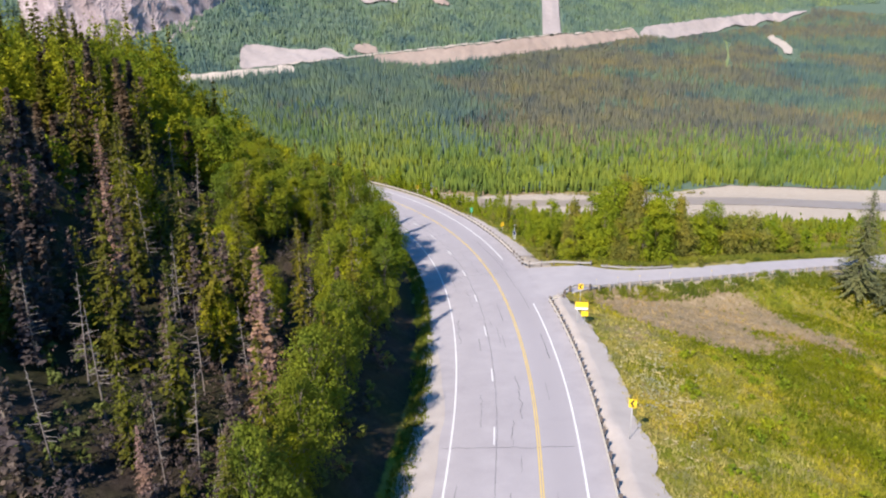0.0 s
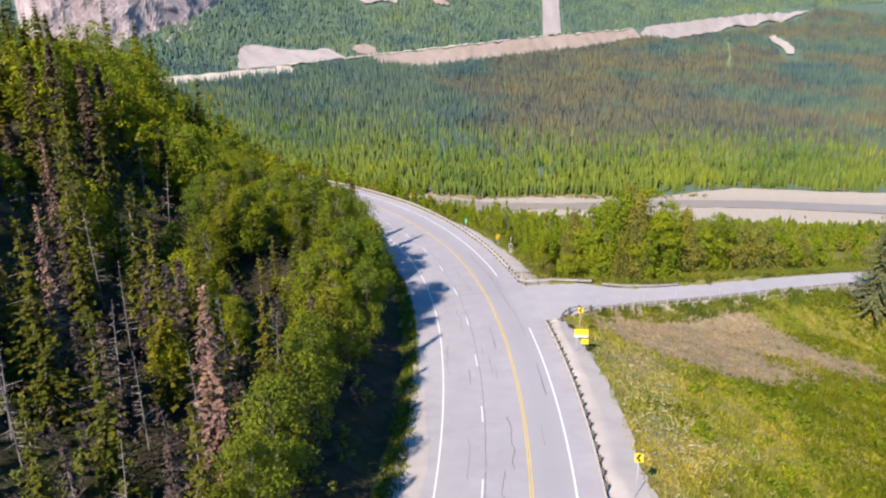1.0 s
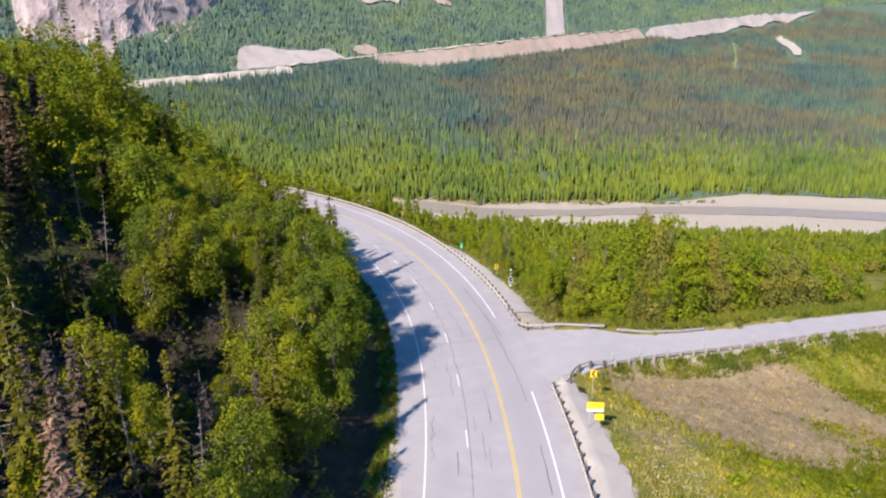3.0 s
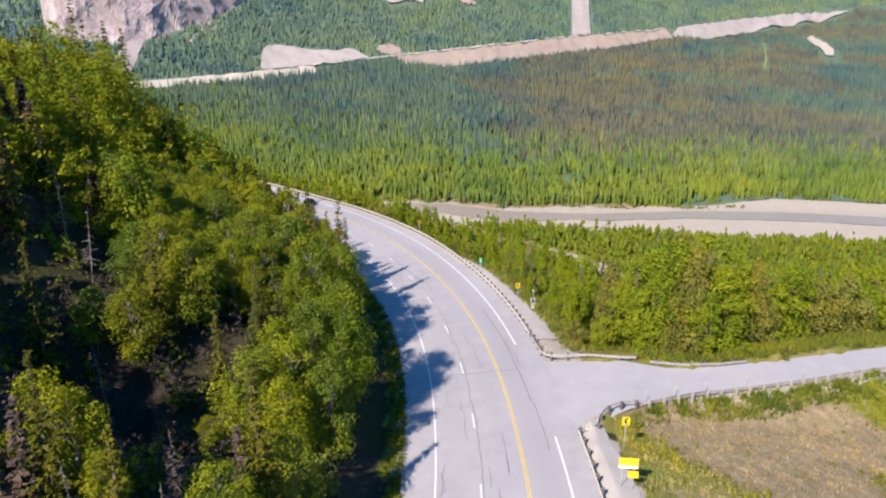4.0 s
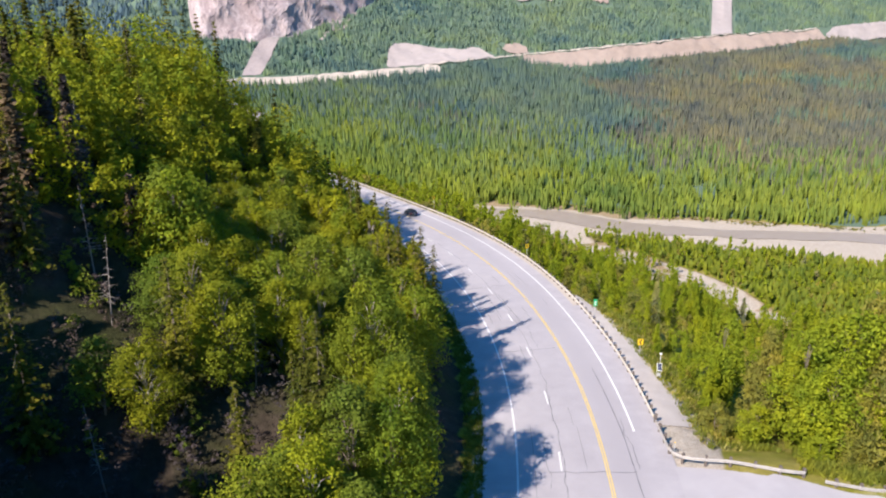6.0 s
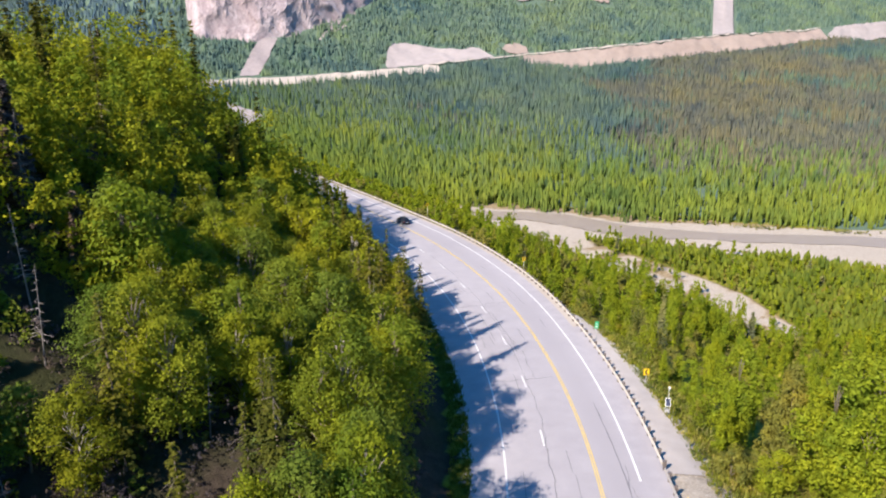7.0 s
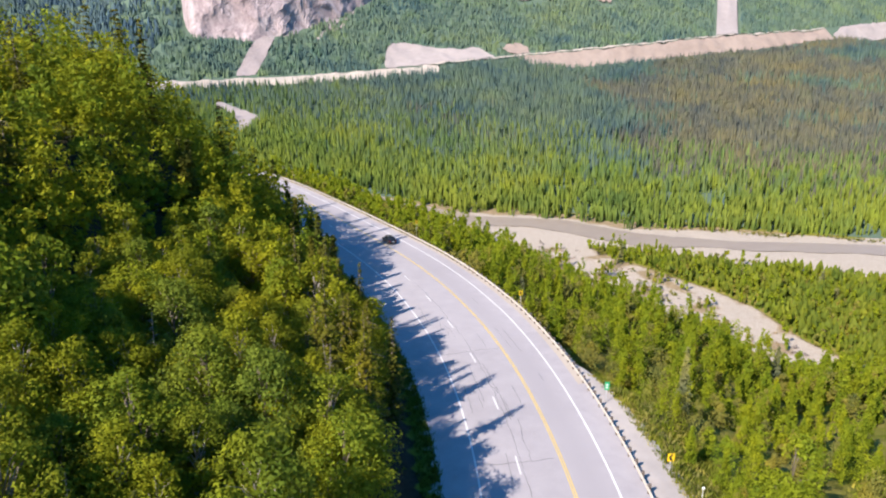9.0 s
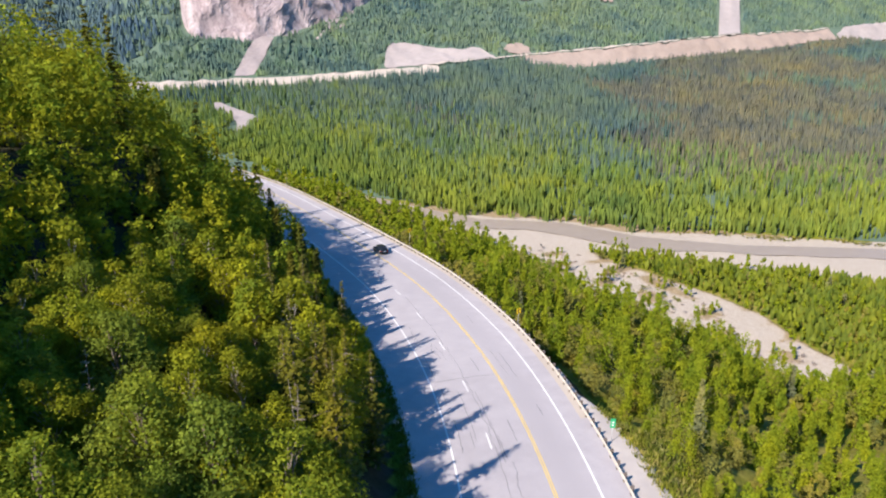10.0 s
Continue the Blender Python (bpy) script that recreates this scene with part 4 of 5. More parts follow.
# ---- car ----
def car(x, y, turn):
    z = float(plane_z(x, y))
    thing = new("car")
    slope = math.degrees(math.atan(0.0913))
    thing.matrix_basis = pose(x, y, z, -slope, 3.0, turn)
    stations = [(-2.3, 0.42, 0.82, 0.66), (-2.15, 0.3, 0.98, 0.86), (-1.3, 0.24, 1.03, 0.9), (0, 0.22, 1.02, 0.91), (1.3, 0.24, 0.94, 0.89), (2.1, 0.3, 0.84, 0.82), (2.35, 0.4, 0.68, 0.66)]
    bm = bmesh.new()
    rings = [[bm.verts.new((sx_ * w * f, yy, lo + (hi - lo) * h)) for sx_, f, h in ((-1, 0.9, 0), (-1, 1, 0.35), (-1, 0.98, 0.75), (-1, 0.88, 1), (1, 0.88, 1), (1, 0.98, 0.75), (1, 1, 0.35), (1, 0.9, 0))] for yy, lo, hi, w in stations]
    for a, b in zip(rings, rings[1:]):
        for k in range(8):
            bm.faces.new((a[k], a[(k + 1) % 8], b[(k + 1) % 8], b[k]))
    bm.faces.new(rings[0][::-1])
    bm.faces.new(rings[-1])
    bmesh.ops.recalc_face_normals(bm, faces=bm.faces)
    part("body", bm, CAR_PAINT, thing, "black painted body", True)
    bm = bmesh.new()
    cab = [(-2.0, 1.0, 1.02, 0.8), (-1.5, 1.0, 1.48, 0.74), (-0.3, 1.0, 1.55, 0.76), (0.45, 1.0, 1.5, 0.76), (1.25, 0.98, 1.0, 0.8)]
    rings = [[bm.verts.new((sx_ * w * f, yy, lo + (hi - lo) * h)) for sx_, f, h in ((-1, 1, 0), (-1, 0.9, 0.85), (-1, 0.8, 1), (1, 0.8, 1), (1, 0.9, 0.85), (1, 1, 0))] for yy, lo, hi, w in cab]
    for a, b in zip(rings, rings[1:]):
        for k in range(6):
            bm.faces.new((a[k], a[(k + 1) % 6], b[(k + 1) % 6], b[k]))
    bmesh.ops.recalc_face_normals(bm, faces=bm.faces)
    cabin = part("windows", bm, GLASS, thing, "dark glass windows", True)
    part("roof", box(bmesh.new(), (1.16, 1.75, 0.05), Matrix.Translation((0, -0.5, 1.54)), 0.02), CAR_PAINT, thing)
    for wx in (-0.82, 0.82):
        for wy in (-1.4, 1.42):
            tyre = part("tyre", rod(bmesh.new(), (wx - 0.11, wy, 0.34), (wx + 0.11, wy, 0.34), 0.34, 0.34, 20), RUBBER, thing, "black tyre")
            part("rim", rod(bmesh.new(), (wx - 0.12, wy, 0.34), (wx + 0.12, wy, 0.34), 0.2, 0.2, 14), ALLOY, tyre, "alloy rim")
        part("tail_lamp", box(bmesh.new(), (0.3, 0.06, 0.14), Matrix.Translation((wx * 0.78, -2.26, 0.78)), 0.015), LAMP_RED, thing, "red tail lamp")
        part("mirror", box(bmesh.new(), (0.16, 0.09, 0.12), Matrix.Translation((wx * 1.16, 0.75, 1.05)), 0.02), CAR_PAINT, thing)
    part("plate_bar", box(bmesh.new(), (0.34, 0.02, 0.15), Matrix.Translation((0, -2.33, 0.62))), SIGN_WHITE, thing, "pale plate")
    part("bumper", box(bmesh.new(), (1.5, 0.2, 0.2), Matrix.Translation((0, -2.26, 0.45)), 0.05), CAR_PAINT, thing)
    return tagged(thing, "black estate car driving away in its lane", "car")


cx, cy = along(158.0, 5.45)
car(cx, cy, float(np.interp(158, *zip(*HEADING))))
# ---- plants ----
def unit(a):
    return a / np.maximum(np.linalg.norm(a, axis=-1, keepdims=True), 1e-9)


def cards(r, centres, normals, size, slim=0.62, rise=False):
    """Small leaf sprays: one lean triangle at each centre."""
    n = len(centres)
    t = unit(np.cross(normals, unit(r.normal(size=(n, 3)))))
    if rise:
        t = unit(0.85 * t - np.array((0, 0, 1.0)))
        normals = unit(normals * (1, 1, 0.35) + 1e-6)
    b = unit(np.cross(normals, t))
    s = (np.broadcast_to(size, n) * r.uniform(0.6, 1.4, n))[:, None]
    v = np.stack([centres - t * s * 0.55, centres + t * s * 0.35 - b * s * 0.5 * slim, centres + t * s * 0.45 + b * s * 0.5 * slim], 1)
    return v.reshape(-1, 3), np.arange(n * 3).reshape(-1, 3)


def leafy(r, h, wide, count, size, base=0.22, lumps=18, point=0.9, upright=False):
    """Centres and normals of the leaf sprays of a broadleaf crown built of lumps."""
    u = base + (1 - base) * r.uniform(0, 1, lumps) ** 0.8
    env = wide * np.clip(np.sin(np.pi * np.clip((u - base) / (1.12 - base), 0, 1) ** 0.75), 0.12, 1) ** point
    if upright:
        env = wide * (1.06 - u) ** 0.75
    a = r.uniform(0, 2 * np.pi, lumps)
    d = env * np.sqrt(r.uniform(0.15, 1.0, lumps)) * 0.8
    lump = np.stack([d * np.cos(a), d * np.sin(a), u * h * 0.93], 1)
    lump[0] = (0, 0, h * 0.93)
    rad = wide * r.uniform(0.13, 0.4, lumps) * (1.15 - 0.5 * u)
    squash = r.uniform(0.6, 1.4, (lumps, 3))
    which = r.choice(lumps, count, p=rad ** 2 / (rad ** 2).sum())
    w = unit(r.normal(size=(count, 3)) + (0, 0, 0.4))
    shell = rad[which, None] * (1.3 - 0.75 * r.uniform(0, 1, (count, 1)) ** 1.4)
    c = lump[which] + w * shell * squash[which] * ((0.8, 0.8, 1.45) if upright else (1, 1, 0.9))
    nrm = unit(1.1 * w + 0.5 * r.normal(size=(count, 3)) + (0, 0, 0.3))
    return c, nrm, lump


def woody(r, h, lumps, thick, sides=6):
    """Trunk and limbs of a broadleaf tree."""
    bm = bmesh.new()
    lean = r.normal(size=2) * 0.035 * h
    spine = [Vector((lean[0] * k ** 2 + 0.02 * h * r.normal() * (k > 0), lean[1] * k ** 2 + 0.02 * h * r.normal() * (k > 0), h * k * 0.86 - 0.4 * (k == 0))) for k in (0, 0.25, 0.5, 0.75, 1)]
    for k in range(4):
        rod(bm, spine[k], spine[k + 1], thick * (1 - 0.245 * k), thick * (1 - 0.245 * (k + 1)), sides)
    for q in lumps:
        k = float(np.clip(q[2] / h - 0.22, 0.12, 0.8)) / 0.86 * 4
        i = min(int(k), 3)
        a = spine[i].lerp(spine[i + 1], k - i)
        m = a.lerp(Vector(q), 0.55) + Vector((0, 0, 0.05 * h))
        rod(bm, a, m, thick * 0.3, thick * 0.17, 4)
        rod(bm, m, Vector(q), thick * 0.17, thick * 0.05, 4)
    return bm


def spruce_cards(r, h, wide, whorls, density=1.0, ragged=0.25):
    """Drooping sprays in whorls down a spruce."""
    cs, ns, ss = [], [], []
    for k in range(whorls):
        u = (k + r.uniform(0, 0.8)) / whorls
        z = h * (1 - u * 0.93)
        reach = wide * (0.08 + 0.92 * u ** 0.85) * r.uniform(0.7, 1.15)
        n = int(5 + 4 * u)
        a0 = r.uniform(0, 6.28)
        for j in range(n):
            if r.uniform() < ragged:
                continue
            a = a0 + 6.283 * j / n + r.normal() * 0.2
            L = reach * r.uniform(0.6, 1.1)
            steps = max(2, int(density * L / 0.28))
            q = (np.arange(steps) + 0.6) / steps
            x = np.stack([np.cos(a) * L * q, np.sin(a) * L * q, z - 0.35 * L * q + 0.18 * L * q ** 2 + 0 * q], 1)
            x = x + r.normal(size=x.shape) * 0.06
            cs.append(x)
            ns.append(unit(np.stack([0.35 * np.cos(a) + 0 * q, 0.35 * np.sin(a) + 0 * q, 1 + 0 * q], 1) + 0.35 * r.normal(size=x.shape)))
            ss.append(np.full(steps, (0.34 + 0.16 * u) / density ** 0.7) * (1.15 - 0.4 * q))
    return np.concatenate(cs), np.concatenate(ns), np.concatenate(ss)


GROUPS = {"spruce_tree": "spruces on the hillside", "dead_spruce_tree": "dead spruces on the hillside", "birch_tree": "leafy trees on the hillside", "alder_tree": "leafy trees on the hillside",
          "poplar_tree": "poplars by the side road", "willow_bush": "willow bushes by the side road"}


def tree_thing(name, label, category, trunk_bm, bark, crown, leaf, crown_label=""):
    thing = new(name)
    part("trunk", trunk_bm, bark, thing, "", True)
    part("crown", crown, leaf, thing, crown_label)
    return tagged(thing, label, category, GROUPS[name])


def broadleaf(seed, h, wide, count, size, leaf, bark, name, label, lumps=20, base=0.2, upright=False):
    r = np.random.default_rng(seed)
    c, n, lump = leafy(r, h, wide, count, size, base, lumps, 0.9, upright)
    v, f = cards(r, c, n, size * (1.3 if upright else 1.0), 0.4 if upright else 0.62, upright)
    return tree_thing(name, label, "tree", woody(r, h, lump[::2], (0.01 if name == "poplar_tree" else 0.016) * h, 6), bark, mesh_of("crown", v, f, leaf), leaf)


def spruce(seed, h, wide, leaf, name="spruce_tree", label="slender green spruce on the hillside", whorls=30, density=1.0, ragged=0.22, bark=BARK):
    r = np.random.default_rng(seed)
    c, n, s = spruce_cards(r, h, wide, whorls, density, ragged)
    v, f = cards(r, np.repeat(c, 2, 0) + r.normal(size=(2 * len(c), 3)) * 0.07, np.repeat(n, 2, 0), np.repeat(s, 2) * 1.1, 0.7)
    bm = rod(bmesh.new(), (0, 0, -0.5), (0, 0, h * 0.99), 0.014 * h, 0.012, 7)
    for k in range(16):
        a, z, L = r.uniform(0, 6.28), h * r.uniform(0.12, 0.8), wide * r.uniform(0.3, 0.7)
        rod(bm, (0, 0, z), (L * math.cos(a), L * math.sin(a), z - 0.3 * L), 0.03, 0.012, 4)
    return tree_thing(name, label, "tree", bm, bark, mesh_of("crown", v, f, leaf), leaf)


def snag(seed, h):
    """A bare dead tree with broken limbs."""
    r = np.random.default_rng(seed)
    thing = new("dead_tree")
    bm = bmesh.new()
    tip = Vector((r.normal() * 0.05 * h, r.normal() * 0.05 * h, h))
    rod(bm, (0, 0, -0.5), tip, 0.08, 0.015, 7)
    for k in range(26):
        u = r.uniform(0.25, 0.97)
        a, L = r.uniform(0, 6.28), (1.1 - u) * r.uniform(0.6, 1.9)
        q = tip * u
        e = q + Vector((L * math.cos(a), L * math.sin(a), L * r.uniform(-0.35, 0.3)))
        limb = bm if k > 9 else bmesh.new()
        rod(limb, q, e, 0.034, 0.01, 4)
        rod(limb, q.lerp(e, 0.5), q.lerp(e, 0.5) + Vector((0.4 * L * math.cos(a + 1), 0.4 * L * math.sin(a + 1), -0.1)), 0.018, 0.008, 3)
        if k <= 9:
            part("branch", limb, SNAG, thing)
    part("trunk", bm, SNAG, thing)
    return tagged(thing, "bare grey dead tree standing among green ones", "tree", "dead trees on the hillside")


def plant(ob, x, y, z, scale=1.0, turn=0.0, tall=1.0):
    c = copy_thing(ob, Matrix.Translation((x, y, z)) @ Matrix.Rotation(turn, 4, "Z"))
    c.scale = (scale, scale, scale * tall)
    return c


BROAD, BROAD_FINE = [[broadleaf(k, 9.0, 2.6 + 0.25 * (k % 3), count, size, leaf, BIRCH_BARK if k % 2 else BARK, "birch_tree" if k % 2 else "alder_tree",
                   "leafy yellow-green birch on the steep hillside" if k % 2 else "dense olive-green alder on the steep hillside", 58 + 5 * (k % 3), 0.1)
                      for k, leaf in ((1, BIRCH), (2, ASPEN), (3, BIRCH), (4, ALDER), (5, BIRCH), (6, ALDER))] for count, size in ((3200, 0.33), (8000, 0.2))]
SPRUCES = [spruce(20 + k, 12.0, 2.1 + 0.25 * k, NEEDLE, whorls=36, density=1.35, ragged=0.28) for k in range(3)]
DEAD_SPRUCE = spruce(30, 12.0, 2.0, NEEDLE_DEAD, "dead_spruce_tree", "dead spruce with rust-brown needles on the hillside", 40, 1.6, 0.2)
SHADE_SPRUCE = [spruce(33 + k, 8.0, 1.5, SHADE_TWIG, "dead_spruce_tree", "bare dead spruce, darkened to stand in for the hillside's shade", 22, 0.9, 0.25) for k in range(2)]
BIG_SPRUCE = spruce(31, 17.0, 5.6, NEEDLE_BLUE, "spruce_tree", "large grey-green spruce beside the side road", 66, 2.2, 0.04)
SNAGS = [snag(40 + k, 9.0) for k in range(3)]
POPLARS = [broadleaf(50 + k, 10.0, 3.1, 8000, 0.25, leaf, BARK, "poplar_tree", "tall light-green poplar beside the side road", 52, 0.06, k == 1)
           for k, leaf in enumerate((BANK_POPLAR, BANK_WILLOW, BANK_POPLAR))]
WILLOWS = [broadleaf(60 + k, 5.5, 3.1, 3800, 0.28, leaf, BARK, "willow_bush", "rounded grey-green willow bush in rough grass", 22, 0.02) for k, leaf in enumerate((BANK_WILLOW, BANK_POPLAR))]
used = []


def stand(kind, x, y, top=None, h=None, native=9.0, lean=0.0, wide=1.0):
    """A tree at a place, with its top at a given height or of a given size."""
    g = height(x, y)
    size = h if h else top - g
    o = plant(kind, x, y, g - 0.1, size / native * wide, rnd.uniform(0, 6.28), 1.0 / wide)
    used.append((x, y))
    return o


rnd = random.Random(11)
# spruces and dead trees that stand out on the hill
for x, y, top, k, w in ((-21, 55.7, 14.6, 0, 0.8), (-27.5, 52.6, 18.6, 1, 0.85), (-28, 60, 15.8, 2, 0.85), (-25.2, 41, 16.8, 0, 0.9), (-55, 86, 27, 1, 0.9), (-53.4, 91, 23.5, 2, 0.9),
                        (-95, 153, 30, 1, 1.2), (-102, 174, 25.5, 2, 1.2), (-99, 190, 11.5, 0, 1.3), (-68, 123, 23, 1, 1.0), (-61, 96, 26, 0, 0.9), (-33, 47, 20, 2, 0.9), (-37, 58, 21, 0, 0.8),
                        (-18.4, 49, 10, 1, 0.8), (-41, 70, 21.5, 2, 0.85), (-84, 140, 29, 0, 1.1), (-58, 84, 28, 2, 0.8)):
    stand(SPRUCES[k], x, y, top=top, native=12.0, wide=w)
for x, y, top, w in ((-21.2, 46.6, 16.0, 1.15), (-24.0, 33.5, 9.5, 1.0), (-36, 53, 19, 0.8), (-44, 66, 22, 0.8)):
    stand(DEAD_SPRUCE, x, y, top=top, native=12.0, wide=w)
for x, y, h, k in ((-54.8, 84, 10, 0), (-30, 50, 9, 1), (-33, 57, 9, 2), (-26.5, 47, 8, 0), (-38, 62, 9.5, 1), (-52, 96, 9, 2), (-47, 92, 8, 0), (-18.5, 56, 8, 1), (-41, 83, 8, 2), (-44, 112, 8, 1), (-60, 104, 9, 0), (-35, 108, 7.5, 2),
                   (-23, 38, 8, 1), (-20, 35, 7, 2), (-27, 43, 8.5, 0), (-31, 41, 9, 2), (-17.5, 43.5, 7, 0), (-24, 50, 8, 2), (-34, 44, 9, 1), (-22, 60, 8, 0)):
    stand(SNAGS[k], x, y, h=h)
for k in range(24):
    s, e = (rnd.uniform(-28, 12), rnd.uniform(8, 30)) if k < 13 else (rnd.uniform(22, 75), rnd.uniform(6, 20))
    q = along(s, float(pave_left(s)) - e)
    stand(SNAGS[k % 3], q[0], q[1], h=rnd.uniform(6.0, 9.5))
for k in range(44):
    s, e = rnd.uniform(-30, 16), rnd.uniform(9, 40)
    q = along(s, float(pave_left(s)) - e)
    stand(SHADE_SPRUCE[k % 2], q[0], q[1], h=rnd.uniform(4.5, 9.0), native=8.0)
for s, e, h in ((-22, 7.0, 10.0), (-14, 6.8, 9.6), (-8.5, 7.2, 10.6), (-1.0, 7.4, 10.0), (5, 7.8, 10.0), (-29, 7, 9.5)):
    q = along(s, float(pave_left(s)) - e)
    stand(BROAD_FINE[3], q[0], q[1], h=h, wide=0.85)
used[-50:-6] = []
# leafy trees that lean over the inside lane
for x, y, h, k in ((-19.6, 88.4, 12.5, 0), (-20.6, 90.8, 12.0, 3), (-19.4, 86.0, 11.0, 1), (-30.0, 109.0, 8.0, 2), (-18.4, 79.0, 9.5, 5), (-16.8, 38.6, 6.5, 0), (-18.9, 40.2, 6.0, 2), (-15.6, 35.5, 5.5, 4), (-24.6, 99.9, 9.5, 3), (-24.5, 83.5, 10, 0), (-18.2, 70.0, 8.5, 1), (-29.1, 63.5, 8.5, 4), (-27.5, 53.0, 7.5, 2), (-27, 97, 10, 1)):
    stand(BROAD_FINE[k], x, y, h=h, wide=0.85)
# spruces and poplars round the side road
stand(BIG_SPRUCE, 53.0, 114.6, top=6.0, native=17.0)
stand(BIG_SPRUCE, 59.0, 114.0, top=4.0, native=17.0)
for x, y, h, k in ((11.5, 110.5, 9, 0), (13.2, 113.5, 12.5, 0), (15.8, 111.5, 11.0, 1), (18.2, 114.5, 12.8, 2), (9.6, 113.5, 10.0, 2), (20.0, 113.0, 9.5, 0), (21.5, 117.5, 11, 2), (15.0, 116.5, 12.5, 1), (12.0, 117.5, 11, 0), (17.5, 110.3, 7, 2), (13.5, 110.0, 6.5, 1), (7.2, 118, 9, 1), (12.5, 118, 11, 2), (24.5, 118, 9, 1), (16, 122, 10, 0), (3.5, 124, 9, 2), (31, 123, 9, 0)):
    stand(POPLARS[k], x, y, h=h * 1.2, native=10.0)
for x, y, h, k in ((25.5, 117, 6.0, 0), (28.5, 121, 7.4, 1), (32.5, 124.2, 7.4, 0), (36.5, 127.5, 7.2, 0), (40.5, 129.5, 7.4, 0), (44, 131, 6.5, 1), (48.5, 134.5, 5.5, 0), (53, 137.5, 4.8, 1), (30, 129, 7.5, 0), (38, 135, 7, 1), (6.0, 112.5, 4.0, 1), (10.5, 108.3, 2.6, 1), (2.6, 113, 3.2, 0), (22, 109.9, 2.0, 1), (27, 111.5, 1.7, 0)):
    stand(WILLOWS[k], x, y, h=h, native=5.5)

# the rest of the hill's wood: the nearest as trees of their own, those behind in one mass
hill_near, hill_far = [], []
for s in np.arange(-36, 345, 3.1):
    for e in np.arange(2.2, 78, 3.1):
        a, b = s + rnd.uniform(-1.4, 1.4), e + rnd.uniform(-1.3, 1.3)
        q = along(a, float(pave_left(a)) - b)
        if min([(q[0] - x) ** 2 + (q[1] - y) ** 2 for x, y in used] + [99]) < 2.5 or (e > 24 and rnd.random() < 0.22):
            continue
        gap = noise.fractal((q[0] / 9, q[1] / 9, 4.0), 1, 2, 2)
        ravine = math.exp(-((a - 27 - 0.12 * b) / 8.5) ** 2) if b > 13 else 0
        if (gap + 0.15 * ravine > np.interp(a, [20, 45], [0.1, 0.42]) + (0.3 if b < 9 else 0)) or (ravine > 0.45 and rnd.random() < 0.3) or (a < 18 and b > 8 and rnd.random() < (0.28 if a > 7 and b > 16 else 0.55)) or (a < -24 and b > 9):
            continue
        if b < np.interp(a, [-20, -6, 0, 20, 45, 56, 64, 90, 120, 140], [6.6, 6.8, 7.4, 7.6, 7.0, 5.4, 3.6, 3.0, 2.8, 2.0]):
            continue
        if (12 < a < 25 and 9.5 < b < 20 and rnd.random() < 0.8) or (a < 12 and b > 9 and rnd.random() < 0.2):
            continue
        if (b > 50 and rnd.random() < 0.35) or (b > 8 and rnd.random() < 1.5 * hollow(a, b)) or (b > 8 and rnd.random() < 0.1):
            continue
        if a > 84 and b > 6 and rnd.random() < 0.16:
            continue
        (hill_near if (a < 108 and b < np.interp(a, [-14, -10, 10, 40, 70, 108], [30, 32, 34, 34, 32, 27]) and len(hill_near) < 300) else hill_far).append((q[0], q[1], a, b))


def hill_height(a, b):
    h = float(np.interp(b, [2, 4, 6, 10, 20, 40, 70], [5.5, 8.5, 10.5, 10.8, 9.4, 10.0, 11.0])) * rnd.uniform(0.72, 1.22)
    ravine = math.exp(-((a - 27 - 0.12 * b) / 8.5) ** 2) if b > 13 else 0
    if 5 < a < 20 and b > 16:
        h *= 1.3
    if a > 100 and b < 14:
        h *= float(np.interp(b, [3, 14], [0.62, 0.95]))
    return h * float(np.interp(a, [-20, -10, 0, 20, 35, 60, 80, 115, 140, 200], [1.0, 0.8, 0.7, 0.74, 1.02, 0.92, 0.78, 0.84, 1.42, 1.35])) * (1 - 0.5 * ravine)


def scatter(name, label, places, leaf, quads, size, crown, kind_of, upright=False):
    """Many plants in one mesh."""
    r = np.random.default_rng(len(places) + 3)
    vs, fs, off = [], [], 0
    for x, y, z, h in places:
        n = quads(x, y)
        if kind_of == "spruce":
            c, nn, s = spruce_cards(r, h, h * crown, max(9, n // 12), 0.42, 0.15)
            s = s * (size(x, y) if callable(size) else size) / 0.4
        else:
            c, nn, _ = leafy(r, h, h * crown * r.uniform(0.8, 1.2), n, 0.5, 0.05, min(40, max(6, n // 14)), 0.8, upright)
            s = np.full(n, size(x, y) if callable(size) else size)
        v, f = cards(r, c + (x, y, z), nn, s * (1.35 if upright else 1.0), 0.45 if upright else 0.62, upright)
        vs.append(v)
        fs.append(f + off)
        off += len(v)
    ob = new(name, mesh_of(name, np.concatenate(vs), np.concatenate(fs), leaf))
    return tagged(ob, label, "trees", kind="stuff")


hz = land(np.array([q[0] for q in hill_near]), np.array([q[1] for q in hill_near]))[0]
